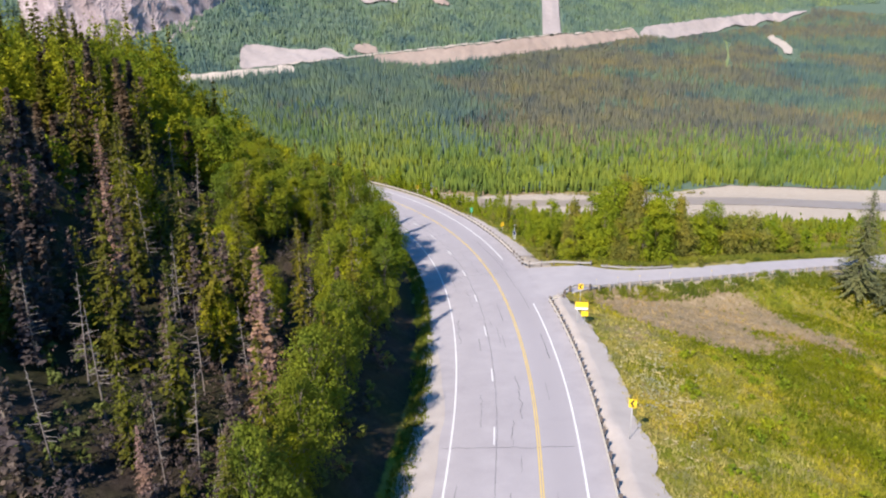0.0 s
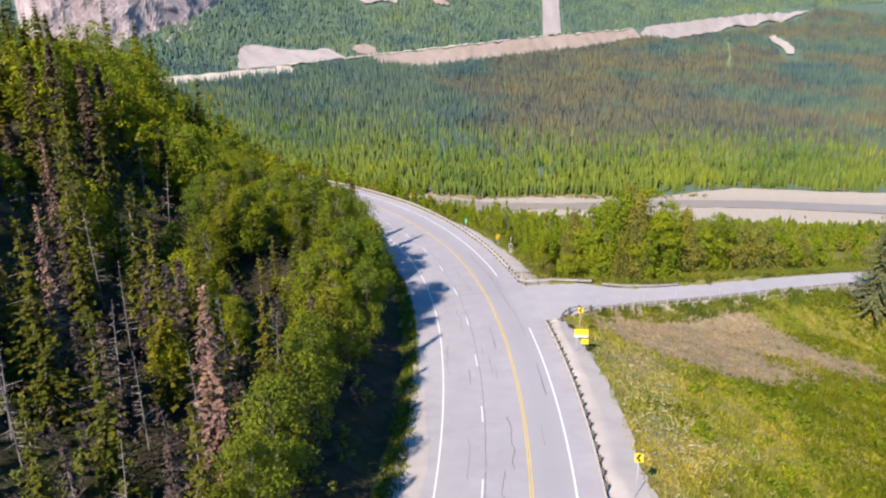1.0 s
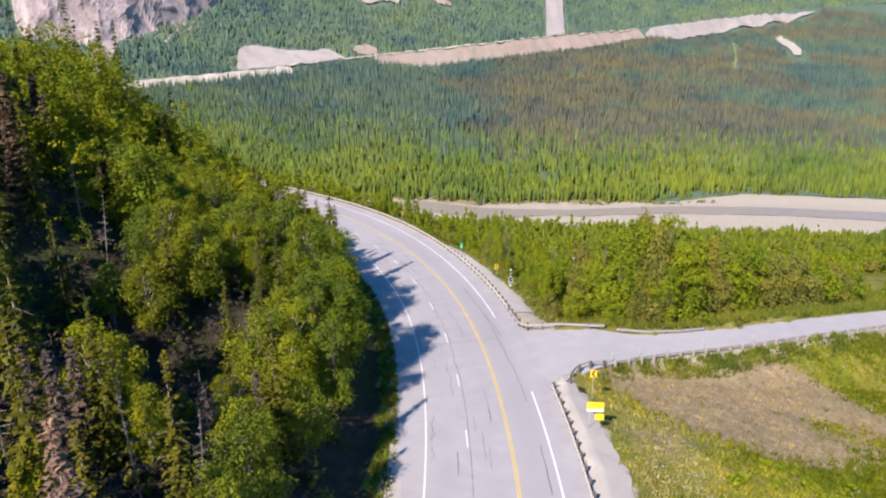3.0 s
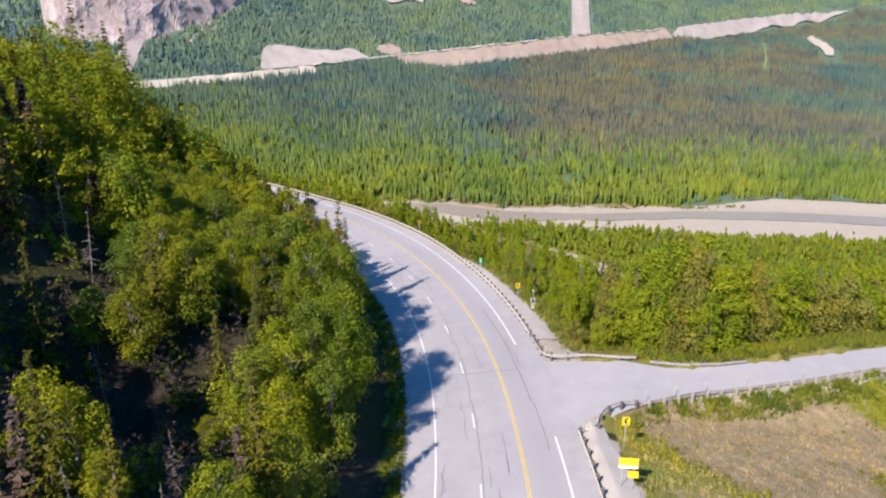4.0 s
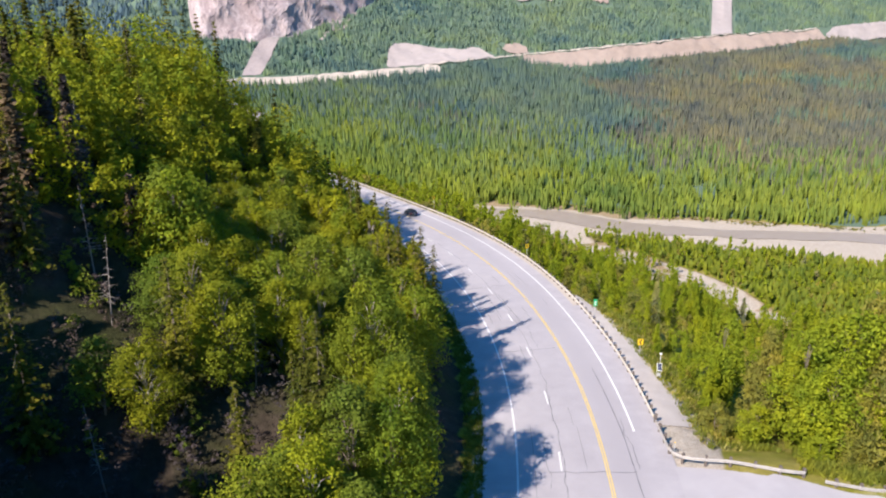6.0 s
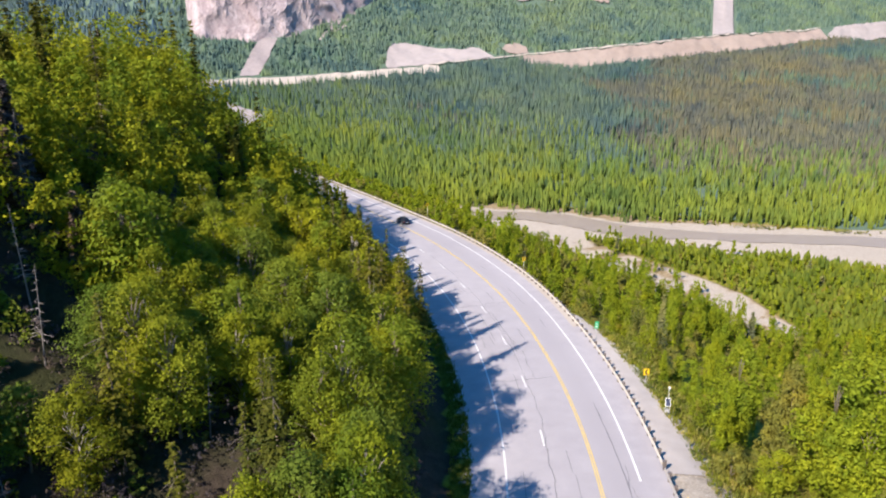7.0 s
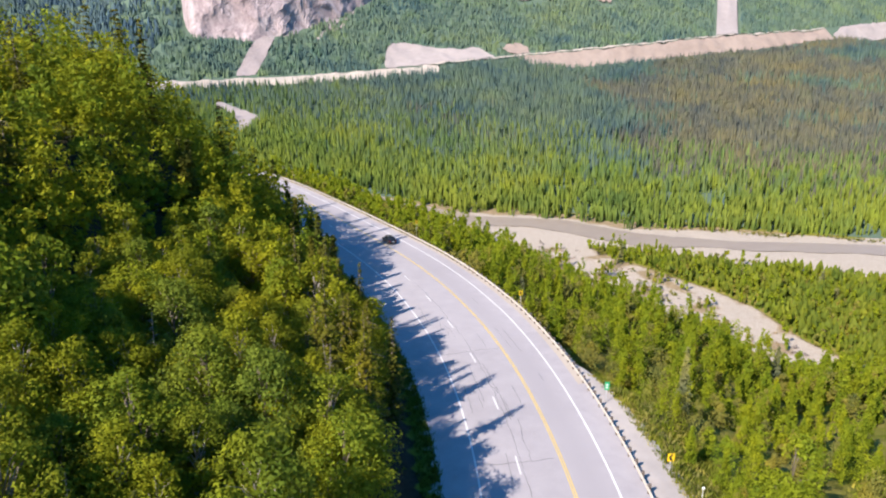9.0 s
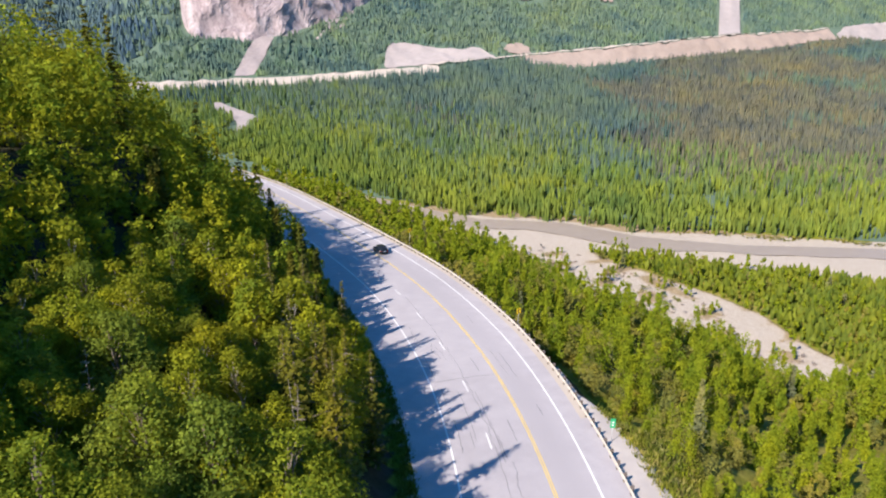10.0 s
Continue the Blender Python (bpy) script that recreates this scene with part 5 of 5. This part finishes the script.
for (x, y, a, b), z in zip(hill_near, hz):
    if (a < 22 and b > 6.5 and rnd.random() < np.interp(a, [-6, 10, 22], [0.94, 0.85, 0.5])) or (10 < a < 48 and b > 12 and rnd.random() < 0.35) or (a > 66 and b < 13 and rnd.random() < 0.4):
        o = plant(rnd.choice(SPRUCES), x, y, z - 0.15, rnd.uniform(0.62, 1.1), rnd.uniform(0, 6.28), rnd.uniform(0.95, 1.2))
    else:
        # Low trees by the road: darker alder leaf stands in for hill shade.
        k = (BROAD_FINE if a < 85 and b < 29 else BROAD)[rnd.choice((3, 5, 3, 5, 1, 0)) if b < 10.5 and 25 < a < 48 else rnd.choice((0, 1, 2, 3, 4, 2))]
        f = hill_height(a, b) / 9.0
        o = plant(k, x, y, z - 0.15, f * rnd.uniform(0.95, 1.15), rnd.uniform(0, 6.28), rnd.uniform(0.9, 1.05))
for k in BROAD + BROAD_FINE + SPRUCES + SHADE_SPRUCE + [DEAD_SPRUCE, BIG_SPRUCE] + SNAGS + POPLARS + WILLOWS:
    for o in (*k.children_recursive, k):
        bpy.data.objects.remove(o)
hz = land(np.array([q[0] for q in hill_far]), np.array([q[1] for q in hill_far]))[0]
groups = {"birch": [], "aspen": [], "spruce": [], "dead": []}
for (x, y, a, b), z in zip(hill_far, hz):
    kind = "spruce" if rnd.random() < (0.85 if a < 15 else 0.3 if a < 30 or b > 45 else 0.45 if a > 84 and b < 12 else 0.06) else rnd.choice(("birch", "birch", "aspen"))
    if 15 < a < 75 and b > 33 and rnd.random() < 0.34:
        kind = "dead"
    groups[kind].append((x, y, z - 0.2, hill_height(a, b) * (1.25 if kind == "spruce" else 1.0)))


def hill_quads(x, y):
    return int(np.interp(math.hypot(x + 6, y - 60), [30, 70, 130, 260], [1100, 900, 380, 130]))


def hill_leaf(x, y):
    return float(np.interp(math.hypot(x + 6, y - 60), [30, 70, 130, 260], [0.36, 0.42, 0.6, 1.0]))


scatter("birch_wood", "yellow-green birch wood covering the hillside", groups["birch"], BIRCH, hill_quads, hill_leaf, 0.3, "leaf")
scatter("aspen_wood", "green aspen wood covering the hillside", groups["aspen"], ASPEN, hill_quads, hill_leaf, 0.3, "leaf")
scatter("spruce_wood", "dark spruces scattered through the hillside wood", groups["spruce"], NEEDLE, hill_quads, 0.5, 0.15, "spruce")

scatter("dead_spruce_wood", "brown dead spruces on the upper hillside", groups["dead"], NEEDLE_BROWN, hill_quads, 0.45, 0.19, "spruce")

# scrub under the trees
low = []
for k in range(1100):
    s, e = rnd.uniform(-34, 150), 4.2 + 34 * rnd.random() ** 1.3
    if hollow(s, e) > 0.3 and k < 650:
        e = 5.0 + 5 * rnd.random()
    q = along(s, float(pave_left(s)) - e)
    low.append((q[0], q[1], s))
lz = land(np.array([q[0] for q in low]), np.array([q[1] for q in low]))[0]
scatter("undergrowth", "low green scrub under the hillside trees", [(x, y, z - 0.1, rnd.uniform(0.9, 2.4)) for (x, y, s), z in zip(low[:650], lz)], SHRUB, lambda x, y: 90, 0.34, 0.55, "leaf")
scatter("dry_brush", "grey-brown dead brush under the hillside trees, darkened to stand in for their shade", [(x, y, z - 0.1, rnd.uniform(1.2, 3.2)) for (x, y, s), z in zip(low[650:], lz[650:])], SHADE_TWIG, lambda x, y: 60, 0.26, 0.4, "leaf")

low = []
for k in range(900):
    s, e = rnd.uniform(-34, 52), 8 + 36 * rnd.random()
    q = along(s, float(pave_left(s)) - e)
    low.append((q[0], q[1]))
for k in range(380):
    s, e = rnd.uniform(8, 110), 10 + 36 * rnd.random()
    while hollow(s, e) > 0.75:
        s, e = rnd.uniform(8, 110), 10 + 36 * rnd.random()
    q = along(s, float(pave_left(s)) - e)
    low.append((q[0], q[1]))
lz = land(np.array([q[0] for q in low]), np.array([q[1] for q in low]))[0]
scatter("hill_scrub", "dark green scrub in the gaps of the hillside wood", [(x, y, z - 0.1, rnd.uniform(1.0, 3.0)) for (x, y), z in zip(low[900:], lz[900:])], ALDER, lambda x, y: 150, 0.26, 0.5, "leaf")
low = low[:900]
scatter("dead_brush", "tangled grey dead brush, darkened to stand in for the slope's shade", [(x, y, z - 0.1, rnd.uniform(1.2, 4.6)) for (x, y), z in zip(low, lz)], SHADE_TWIG, lambda x, y: 80, 0.18, 0.32, "leaf")

# woods on the outer bank and the valley floor
X, Y = np.meshgrid(np.arange(-170, 190, 3.0), np.arange(98, 470, 3.0))
r = np.random.default_rng(8)
X, Y = X + r.uniform(-1.6, 1.6, X.shape), Y + r.uniform(-1.6, 1.6, Y.shape)
Z, a1, a2, a3, _ = land(X, Y)
s_, n_ = road_sn(X, Y)
m_ = n_ - rail_off(s_)
_, off_ = nearest(SIDE, X, Y)
clear = np.interp(s_, [50, 62, 80, 90, 112, 132], [7.5, 6.5, 5.6, 10.0, 9.5, 3.2])
ok = (m_ > clear) & (a3 < 0.42) & ((off_ < -8.5) | (X < 4)) & (s_ > 44)
ok &= r.uniform(size=X.shape) < np.where(Y < 220, 0.95, 0.8)
lim = np.array([noise.fractal((a / 30, b / 30, 2.0), 1, 2, 3) for a, b in zip(X.ravel(), Y.ravel())]).reshape(X.shape)
ok &= lim < 0.55
ok &= ~((X > 20) & (Y < 175) & (lim > -0.05)) & ~((X > 4) & (X < 36) & (Y < 124)) & ~((X > 18) & (off_ > -np.interp(X, [18, 40, 54], [16, 14, 9])))
place = np.stack([X[ok], Y[ok], Z[ok]], 1)
swell = 1.0 + 0.55 * np.array([noise.fractal((a / 13, b / 13, 6.0), 1, 2, 2) for a, b in place[:, :2]])
small = np.clip(swell, 0.55, 1.5) * np.where((place[:, 0] > -4) & (place[:, 1] < 190), np.interp(place[:, 0], [0, 22, 30], [0.78, 0.6, 0.42]), 1.0) * np.interp(m_[ok], [0, 6, 20], [0.72, 0.85, 1.0]) * np.where(place[:, 1] > 150, np.interp(place[:, 0], [15, 60], [1.0, 0.7]), np.interp(place[:, 0], [16, 26], [1.0, 0.68]))


def slope_quads(x, y):
    return int(np.interp(math.hypot(x + 6, y - 70), [50, 90, 180, 330], [1900, 1050, 170, 64]))


def slope_leaf(x, y):
    return float(np.interp(math.hypot(x + 6, y - 70), [50, 90, 180, 330], [0.155, 0.21, 0.62, 1.1]))


keep = (place[:, 2] > -86) | (r.uniform(size=len(place)) < 0.55)
place, small = place[keep], small[keep]
sort = r.uniform(size=len(place))
for name, leaf, lo, hi, tall, crown, size, label in (("poplar_wood", BANK_POPLAR, 0, 0.36, (5.5, 10.5), 0.21, 0.72, "light-green young poplars on the bank below the road"),
                                                   ("willow_wood", BANK_WILLOW, 0.36, 0.74, (2.6, 6.8), 0.34, 0.7, "olive willow scrub on the bank below the road"),
                                                   ("young_birch_wood", BANK_POPLAR, 0.74, 0.98, (3.5, 9.0), 0.25, 0.7, "yellow-green young birches on the bank"),
                                                   ("young_spruce_wood", NEEDLE_BLUE, 0.98, 1.0, (5.0, 9.5), 0.16, 0.6, "grey-green young spruces on the bank")):
    pick = (sort >= lo) & (sort < hi)
    rows = [(x, y, z - 0.2, rnd.uniform(*tall) * f * (0.95 if z < -85 else 1.0)) for (x, y, z), f in zip(place[pick], small[pick])]
    scatter(name, label, rows, leaf, slope_quads, slope_leaf, crown, "spruce" if "spruce" in name else "leaf", "poplar" in name)


wash_at = [(r.uniform(-80, 60), r.uniform(0.1, 0.95)) for k in range(130)]
rows = []
for x, u in wash_at:
    y0, y1 = np.interp(x, [-89, -59, -34, 17, 35, 54], [430, 392, 362, 322, 302, 292]), np.interp(x, [-60, -30, 10, 31, 48, 61], [445, 424, 391, 370, 342, 326])
    if noise.fractal((x / 16, u * 3, 1.1), 1, 2, 2) > -0.05:
        rows.append((x, y0 + (y1 - y0) * u, -91.1, r.uniform(0.7, 2.4)))
rows += [(x, 490 + 0.12 * x + 2.5 * math.sin(x / 9) + r.normal() * 1.5, -90.9, r.uniform(0.8, 2.2)) for x in r.uniform(-10, 130, 80)]
rows += [(x, 437 + 3 * math.sin(x / 17) + r.normal() * 2.0, -90.9, r.uniform(0.8, 2.0)) for x in r.uniform(-20, 160, 60)]
drift = []
for k in range(150):
    x, u = r.uniform(-75, 75), r.uniform(0.08, 0.92)
    y0, y1 = np.interp(x, [-89, -59, -34, 17, 35, 54, 120], [430, 392, 362, 322, 302, 292, 274]), np.interp(x, [-60, -30, 10, 31, 48, 61, 120], [445, 424, 391, 370, 342, 326, 300])
    drift.append((x, y0 + (y1 - y0) * u, -91.1, r.uniform(0.25, 0.8)))
scatter("driftwood", "grey-brown driftwood and debris strewn over the gravel wash", drift, TWIG, lambda x, y: 26, 0.8, 2.6, "leaf")
scatter("river_scrub", "low willow scrub on the gravel bars", rows, BANK_WILLOW, lambda x, y: 40, 0.7, 0.9, "leaf")


# far woods: one small faceted crown a tree
def far_wood(name, label, x, y, z, h, wide, leaf, pointed, seed):
    r = np.random.default_rng(seed)
    n, k = len(x), 4
    a = np.arange(k) * 2 * np.pi / k
    if pointed:
        levels = [(0.02, 1.0)]
    else:
        levels = [(0.03, 0.7), (0.55, 1.0)]
    rings = []
    for u, f in levels:
        jit = r.uniform(0.65, 1.3, (n, k))
        ang = a[None] + r.uniform(0, 6.28, (n, 1))
        rings.append(np.stack([x[:, None] + np.cos(ang) * wide[:, None] * f * jit, y[:, None] + np.sin(ang) * wide[:, None] * f * jit, z[:, None] + h[:, None] * (u + r.uniform(-0.04, 0.04, (n, k)))], -1))
    V = np.concatenate(rings + [np.stack([x + r.normal(size=n) * 0.3, y, z + h], -1)[:, None]], 1)
    c = V.shape[1]
    faces = []
    for L in range(len(levels) - 1):
        for j in range(k):
            i0, i1 = L * k + j, L * k + (j + 1) % k
            faces += [(i0, i1, i1 + k), (i0, i1 + k, i0 + k)]
    top = (len(levels) - 1) * k
    faces += [(top + j, top + (j + 1) % k, c - 1) for j in range(k)]
    F = (np.arange(n)[:, None, None] * c + np.array(faces)[None]).reshape(-1, 3)
    return tagged(new(name, mesh_of(name, V.reshape(-1, 3), F, leaf)), label, "trees", kind="stuff")


r = np.random.default_rng(21)
N = 105000
ang, dist = np.radians(r.uniform(-29, 47, N)), np.sqrt(r.uniform(420.0 ** 2, 1750.0 ** 2, N))
fx, fy = -6 - np.sin(ang) * dist, 60 + np.cos(ang) * dist
fp, fq = pq(fx, fy)
clump = np.array([noise.fractal((a / 90, b / 90, 7.0), 1, 2, 4) for a, b in zip(fx, fy)])
grey = np.array([noise.fractal((a / 160, b / 160, 12.0), 1, 2, 3) for a, b in zip(fx, fy)])
edge_y = np.interp(fx, [-400, -140, -102, -69, -34, -3, 26, 55, 84, 104, 155, 256, 400], [596, 488, 490, 496, 483, 490, 498, 501, 505, 509, 534, 530, 514])
ok = (fy > edge_y + r.uniform(-4, 3, N)) & (fq < np.where((fp > 470) & (fp < 1500), 946, 961))
fz = far_grid(fx, fy)
band = (fy - edge_y) + 40 * clump
light = ok & (band < 95 + 60 * r.uniform(-1, 1, N))
mixed = ok & ~light & (band < np.interp(fx, [-120, 0], [190, 130]) + 100 * r.uniform(-1, 1, N))
ok &= ~((np.abs(fp - 78 - 12 * np.sin((fq - 786) / 22)) < 13) & (fq > 765) & (fq < 897)) & ~((np.abs(fp - 1142 - 1.05 * (fq - 758)) < 26) & (fq > 700) & (fq < 880)) & ~((np.abs((fp - 884) * 214 - (fq - 673) * 266) / 341 < 5 + 5 * clump) & (fp > 930) & (fp < 1150))
light &= ok
mixed &= ok
thin = ok & ~light & ~mixed & (r.uniform(size=N) < np.where(clump > 0.5, 0.6, 1.0))
right_side = grey + np.interp(fx, [-170, -90, -40, 150, 300, 500], [-0.5, -0.12, 0.42, 0.4, 0.15, 0.0]) + r.normal(size=N) * 0.12
dry_ = thin & (right_side > 0.03)
green = thin & ~dry_
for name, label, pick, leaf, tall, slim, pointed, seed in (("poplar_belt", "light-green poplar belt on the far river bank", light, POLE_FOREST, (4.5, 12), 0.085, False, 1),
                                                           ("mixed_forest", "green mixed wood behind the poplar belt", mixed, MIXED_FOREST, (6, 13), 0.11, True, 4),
                                                           ("spruce_forest", "dense green spruce forest on the far valley floor", green, FAR_SPRUCE_HAZED, (7, 15), 0.1, True, 2),
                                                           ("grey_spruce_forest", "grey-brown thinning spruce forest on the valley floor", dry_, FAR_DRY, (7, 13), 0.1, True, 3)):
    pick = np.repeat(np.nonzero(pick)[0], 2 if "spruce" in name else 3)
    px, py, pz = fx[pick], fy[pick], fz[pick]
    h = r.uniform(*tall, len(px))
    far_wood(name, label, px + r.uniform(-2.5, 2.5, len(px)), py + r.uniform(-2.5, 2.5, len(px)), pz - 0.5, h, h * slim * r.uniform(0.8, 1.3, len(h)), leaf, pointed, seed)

X, Y = np.meshgrid(np.arange(-175, 230, 2.0), np.arange(200, 480, 2.0))
X, Y = (X + r.uniform(-1.2, 1.2, X.shape)).ravel(), (Y + r.uniform(-1.2, 1.2, Y.shape)).ravel()
Z, a1, a2, a3, _ = land(X, Y)
ok = (Z < -86) & (a3 + 0.2 * r.normal(size=len(X)) < 0.3) & (a2 < 0.4)
thick = np.array([noise.fractal((a / 18, b / 18, 3.0), 1, 2, 3) for a, b in zip(X, Y)])
ok &= thick < 0.6
h = r.uniform(2.4, 7.0, ok.sum()) * np.clip(1 + 0.6 * thick[ok], 0.5, 1.5)
far_wood("poplar_thicket", "dense young poplars on the valley floor", X[ok], Y[ok], Z[ok] - 0.3, h, 0.35 + h * 0.12 * r.uniform(0.7, 1.5, len(h)), THICKET, False, 14)
N = 30000
mp, mq = r.uniform(-140, 1850, N), 1002 + 260 * r.uniform(0, 1, N) ** 1.1
bare = ((mp > 280) & (mp < 445) & (mq < 1014 + np.interp(mp, [285, 300, 315, 330, 380, 430, 440], [0, 40, 55, 50, 22, 22, 0]))) | ((mp - 0.77 * (mq - 997) > 799) & (mp - 0.77 * (mq - 997) < 853)) | ((mp - 0.4 * (mq - 1005) > 88) & (mp - 0.4 * (mq - 1005) < 120) & (mq < 1108))
bare |= ((mp > 460) & (mp < 500) & (mq < 1034)) | ((mp > 543) & (mp < 630) & (mq > 1150) & (mq < 1237)) | ((mp > 677) & (mp < 708) & (mq > 1120) & (mq < 1167))
bare |= (mp > 36) & (mp < 420) & (mq > 992 + cliff_foot(mp))
bare |= mp < -45 + 90 * r.uniform(-1, 1, N)
mp, mq = mp[~bare], mq[~bare]
mx, my = xy_of(mp, mq)
h = r.uniform(4.5, 10.5, len(mx))
far_wood("mountain_forest", "forest on the lower mountain slope, blue haze painted into its green", mx, my, far_grid(mx, my) - 0.5, h, h * 0.26, FAR_SLOPE_HAZED, True, 9)
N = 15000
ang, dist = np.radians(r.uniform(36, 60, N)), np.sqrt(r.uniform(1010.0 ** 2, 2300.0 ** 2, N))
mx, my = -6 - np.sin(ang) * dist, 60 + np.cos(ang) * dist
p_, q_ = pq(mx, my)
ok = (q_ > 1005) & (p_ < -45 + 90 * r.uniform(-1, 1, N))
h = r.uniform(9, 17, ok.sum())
far_wood("distant_forest", "forest far up the valley, blue haze painted into its green", mx[ok], my[ok], far_grid(mx[ok], my[ok]) - 0.5, h, h * 0.34, DISTANT_HAZED, True, 10)

# ---- field ----
def tufts(name, label, x, y, z, tall, leaf, blades, seed):
    r = np.random.default_rng(seed)
    n = len(x) * blades
    bx, by, bz = np.repeat(x, blades) + r.normal(size=n) * 0.14, np.repeat(y, blades) + r.normal(size=n) * 0.14, np.repeat(z, blades)
    h = np.repeat(tall, blades) * r.uniform(0.6, 1.3, n)
    a = r.uniform(0, 6.28, n)
    w = 0.05 + 0.06 * r.uniform(size=n)
    b = np.stack([bx, by, bz - 0.05], 1)
    d = np.stack([np.cos(a), np.sin(a), 0 * a], 1)
    tip = b + np.stack([r.normal(size=n) * 0.35 * h, r.normal(size=n) * 0.35 * h, h], 1)
    V = np.stack([b - d * w[:, None], b + d * w[:, None], tip], 1).reshape(-1, 3)
    return tagged(new(name, mesh_of(name, V, np.arange(n * 3).reshape(-1, 3), leaf)), label, "grass", kind="stuff")


r = np.random.default_rng(33)
N = 46000
X, Y = r.uniform(4, 66, N), r.uniform(36, 121, N)
Z, a1, a2, a3, _ = land(X, Y)
_, off_ = nearest(SIDE, X, Y)
s_, n_ = road_sn(X, Y)
fringe = np.array([noise.fractal((a / 3, b / 3, 8.8), 1, 2, 3) for a, b in zip(X, Y)])
ok = (off_ > 3.8) & (n_ - rail_off(s_) > 3.3 + 0.9 * fringe + 1.6 * r.uniform(0, 1, N) ** 2) & (X < 12 + 0.62 * Y + 9 * fringe)
ok &= (off_ > side_south(X) + 1.4) & (Y > 39 + 6 * fringe)
isdry = a2 + r.normal(size=N) * 0.22 > 0.52
lush_at = np.array([noise.fractal((a / 12, b / 8, 5.5), 1, 2, 4) for a, b in zip(X, Y)]) + np.interp(X - 0.12 * (Y - 60), [8, 15, 26], [-0.5, 0.1, 0.45]) + r.normal(size=N) * 0.15
lush_at -= 0.9 * np.exp(-(((X - 24) / 6) ** 2 + ((Y - 55) / 5) ** 2))
p2 = ok & isdry & (r.uniform(size=N) < 0.6)
for name, label, pick, tall, leaf, seed in (("grass", "rough yellow-green meadow grass", (lush_at > -0.3) & (lush_at < 0.2), 0.5, GRASS, 1),
                                            ("lush_grass", "lush deep-green meadow grass", lush_at >= 0.2, 0.62, LUSH_GRASS, 11),
                                            ("pale_grass", "pale straw-yellow meadow grass", lush_at <= -0.3, 0.42, PALE_GRASS, 12)):
    p1 = ok & ~isdry & pick
    tufts(name, label, X[p1], Y[p1], Z[p1], r.uniform(0.4 * tall, 1.1 * tall, p1.sum()), leaf, 5, seed)
tufts("dry_grass", "flattened brown dry grass in the meadow", X[p2], Y[p2], Z[p2], r.uniform(0.12, 0.35, p2.sum()), STRAW, 4, 2)
N = 900
X, Y = r.uniform(10, 58, N), r.uniform(46, 112, N)
Z, a1, a2, a3, _ = land(X, Y)
_, off_ = nearest(SIDE, X, Y)
mound = np.array([noise.fractal((a / 11, b / 7, 3.3), 1, 2, 3) for a, b in zip(X, Y)]) + np.where(np.abs(Y - 79 - 0.42 * (X - 14)) < 7, 0.35, 0)
ok = (mound > 0.22) & (a2 < 0.35) & (off_ > 5) & (X > 12 + 0.04 * Y) & (X < 12 + 0.62 * Y)
scatter("meadow_scrub", "low bright-green shrubs in the rough meadow", [(x, y, z - 0.15, rnd.uniform(0.5, 1.15)) for x, y, z in zip(X[ok], Y[ok], Z[ok])], BANK_POPLAR, lambda x, y: 70, 0.3, 0.8, "leaf")
N = 420
X, Y = 12.6 + 2.2 * r.normal(size=N), 66 + 7 * r.normal(size=N)
Z = land(X, Y)[0]
s_, n_ = road_sn(X, Y)
ok = n_ - rail_off(s_) > 3.8
tufts("seed_heads", "pale weeds and seed heads in the grass", X[ok], Y[ok], Z[ok] + 0.3, np.full(ok.sum(), 0.12), FLOWER, 5, 3)
N = 3200
X = r.uniform(7, 50, N)
Y = np.interp(X, SIDE[:, 0], SIDE[:, 1]) - (side_south(X) + 0.7 + 2.2 * r.uniform(0, 1, N) ** 1.4) * 1.12
weedy = np.array([noise.fractal((a / 2.2, b / 1.5, 6.6), 1, 2, 3) for a, b in zip(X, Y)]) + 0.35 * r.normal(size=N) > 0.0
Z = land(X, Y)[0]
tufts("rail_weeds", "green weeds along the foot of the side road's guardrail", X[weedy], Y[weedy], Z[weedy], r.uniform(0.3, 0.8, weedy.sum()), GREEN_GRASS, 5, 21)
# grass along the inside ditch and by the outer shoulder
N = 5200
s_ = r.uniform(-30, 200, N)
e_ = r.uniform(-0.1, 1.7, N)
q = along(s_, pave_left(s_) - e_)
tufts("ditch_grass", "green grass strip along the ditch", q[:, 0], q[:, 1], land(q[:, 0], q[:, 1])[0], r.uniform(0.25, 0.6, N), GREEN_GRASS, 5, 4)
N = 6000
s_ = r.uniform(50, 130, N)
e_ = np.interp(s_, [50, 62, 84, 95], [3.6, 3.0, 2.2, 0.6]) + 7 * r.uniform(0, 1, N)
q = along(s_, rail_off(s_) + e_)
_, off_ = nearest(SIDE, q[:, 0], q[:, 1])
ok = (off_ < -4.6) & (off_ < -side_north(q[:, 0]) - 0.6) & (s_ < 88)
pale = ok & (r.uniform(size=N) < np.interp(s_, [55, 90, 100], [0.45, 0.3, 0.0])) & (e_ < 7.5)
tufts("bank_straw", "pale dry grass between the gravel and the trees", q[pale, 0], q[pale, 1], land(q[pale, 0], q[pale, 1])[0], r.uniform(0.3, 0.6, pale.sum()), PALE_GRASS, 4, 15)
ok &= ~pale
tufts("bank_grass", "green grass on the bank behind the guardrail", q[ok, 0], q[ok, 1], land(q[ok, 0], q[ok, 1])[0], r.uniform(0.3, 0.8, ok.sum()), GREEN_GRASS, 5, 5)
N = 8000
X = r.uniform(9, 66, N)
Y = np.interp(X, SIDE[:, 0], SIDE[:, 1]) + side_north(X) * 1.12 + 0.7 + 15 * r.uniform(0, 1, N) ** 1.3
tufts("verge_grass", "green verge grass beside the side road", X, Y, land(X, Y)[0], r.uniform(0.3, 0.8, N), GREEN_GRASS, 5, 6)
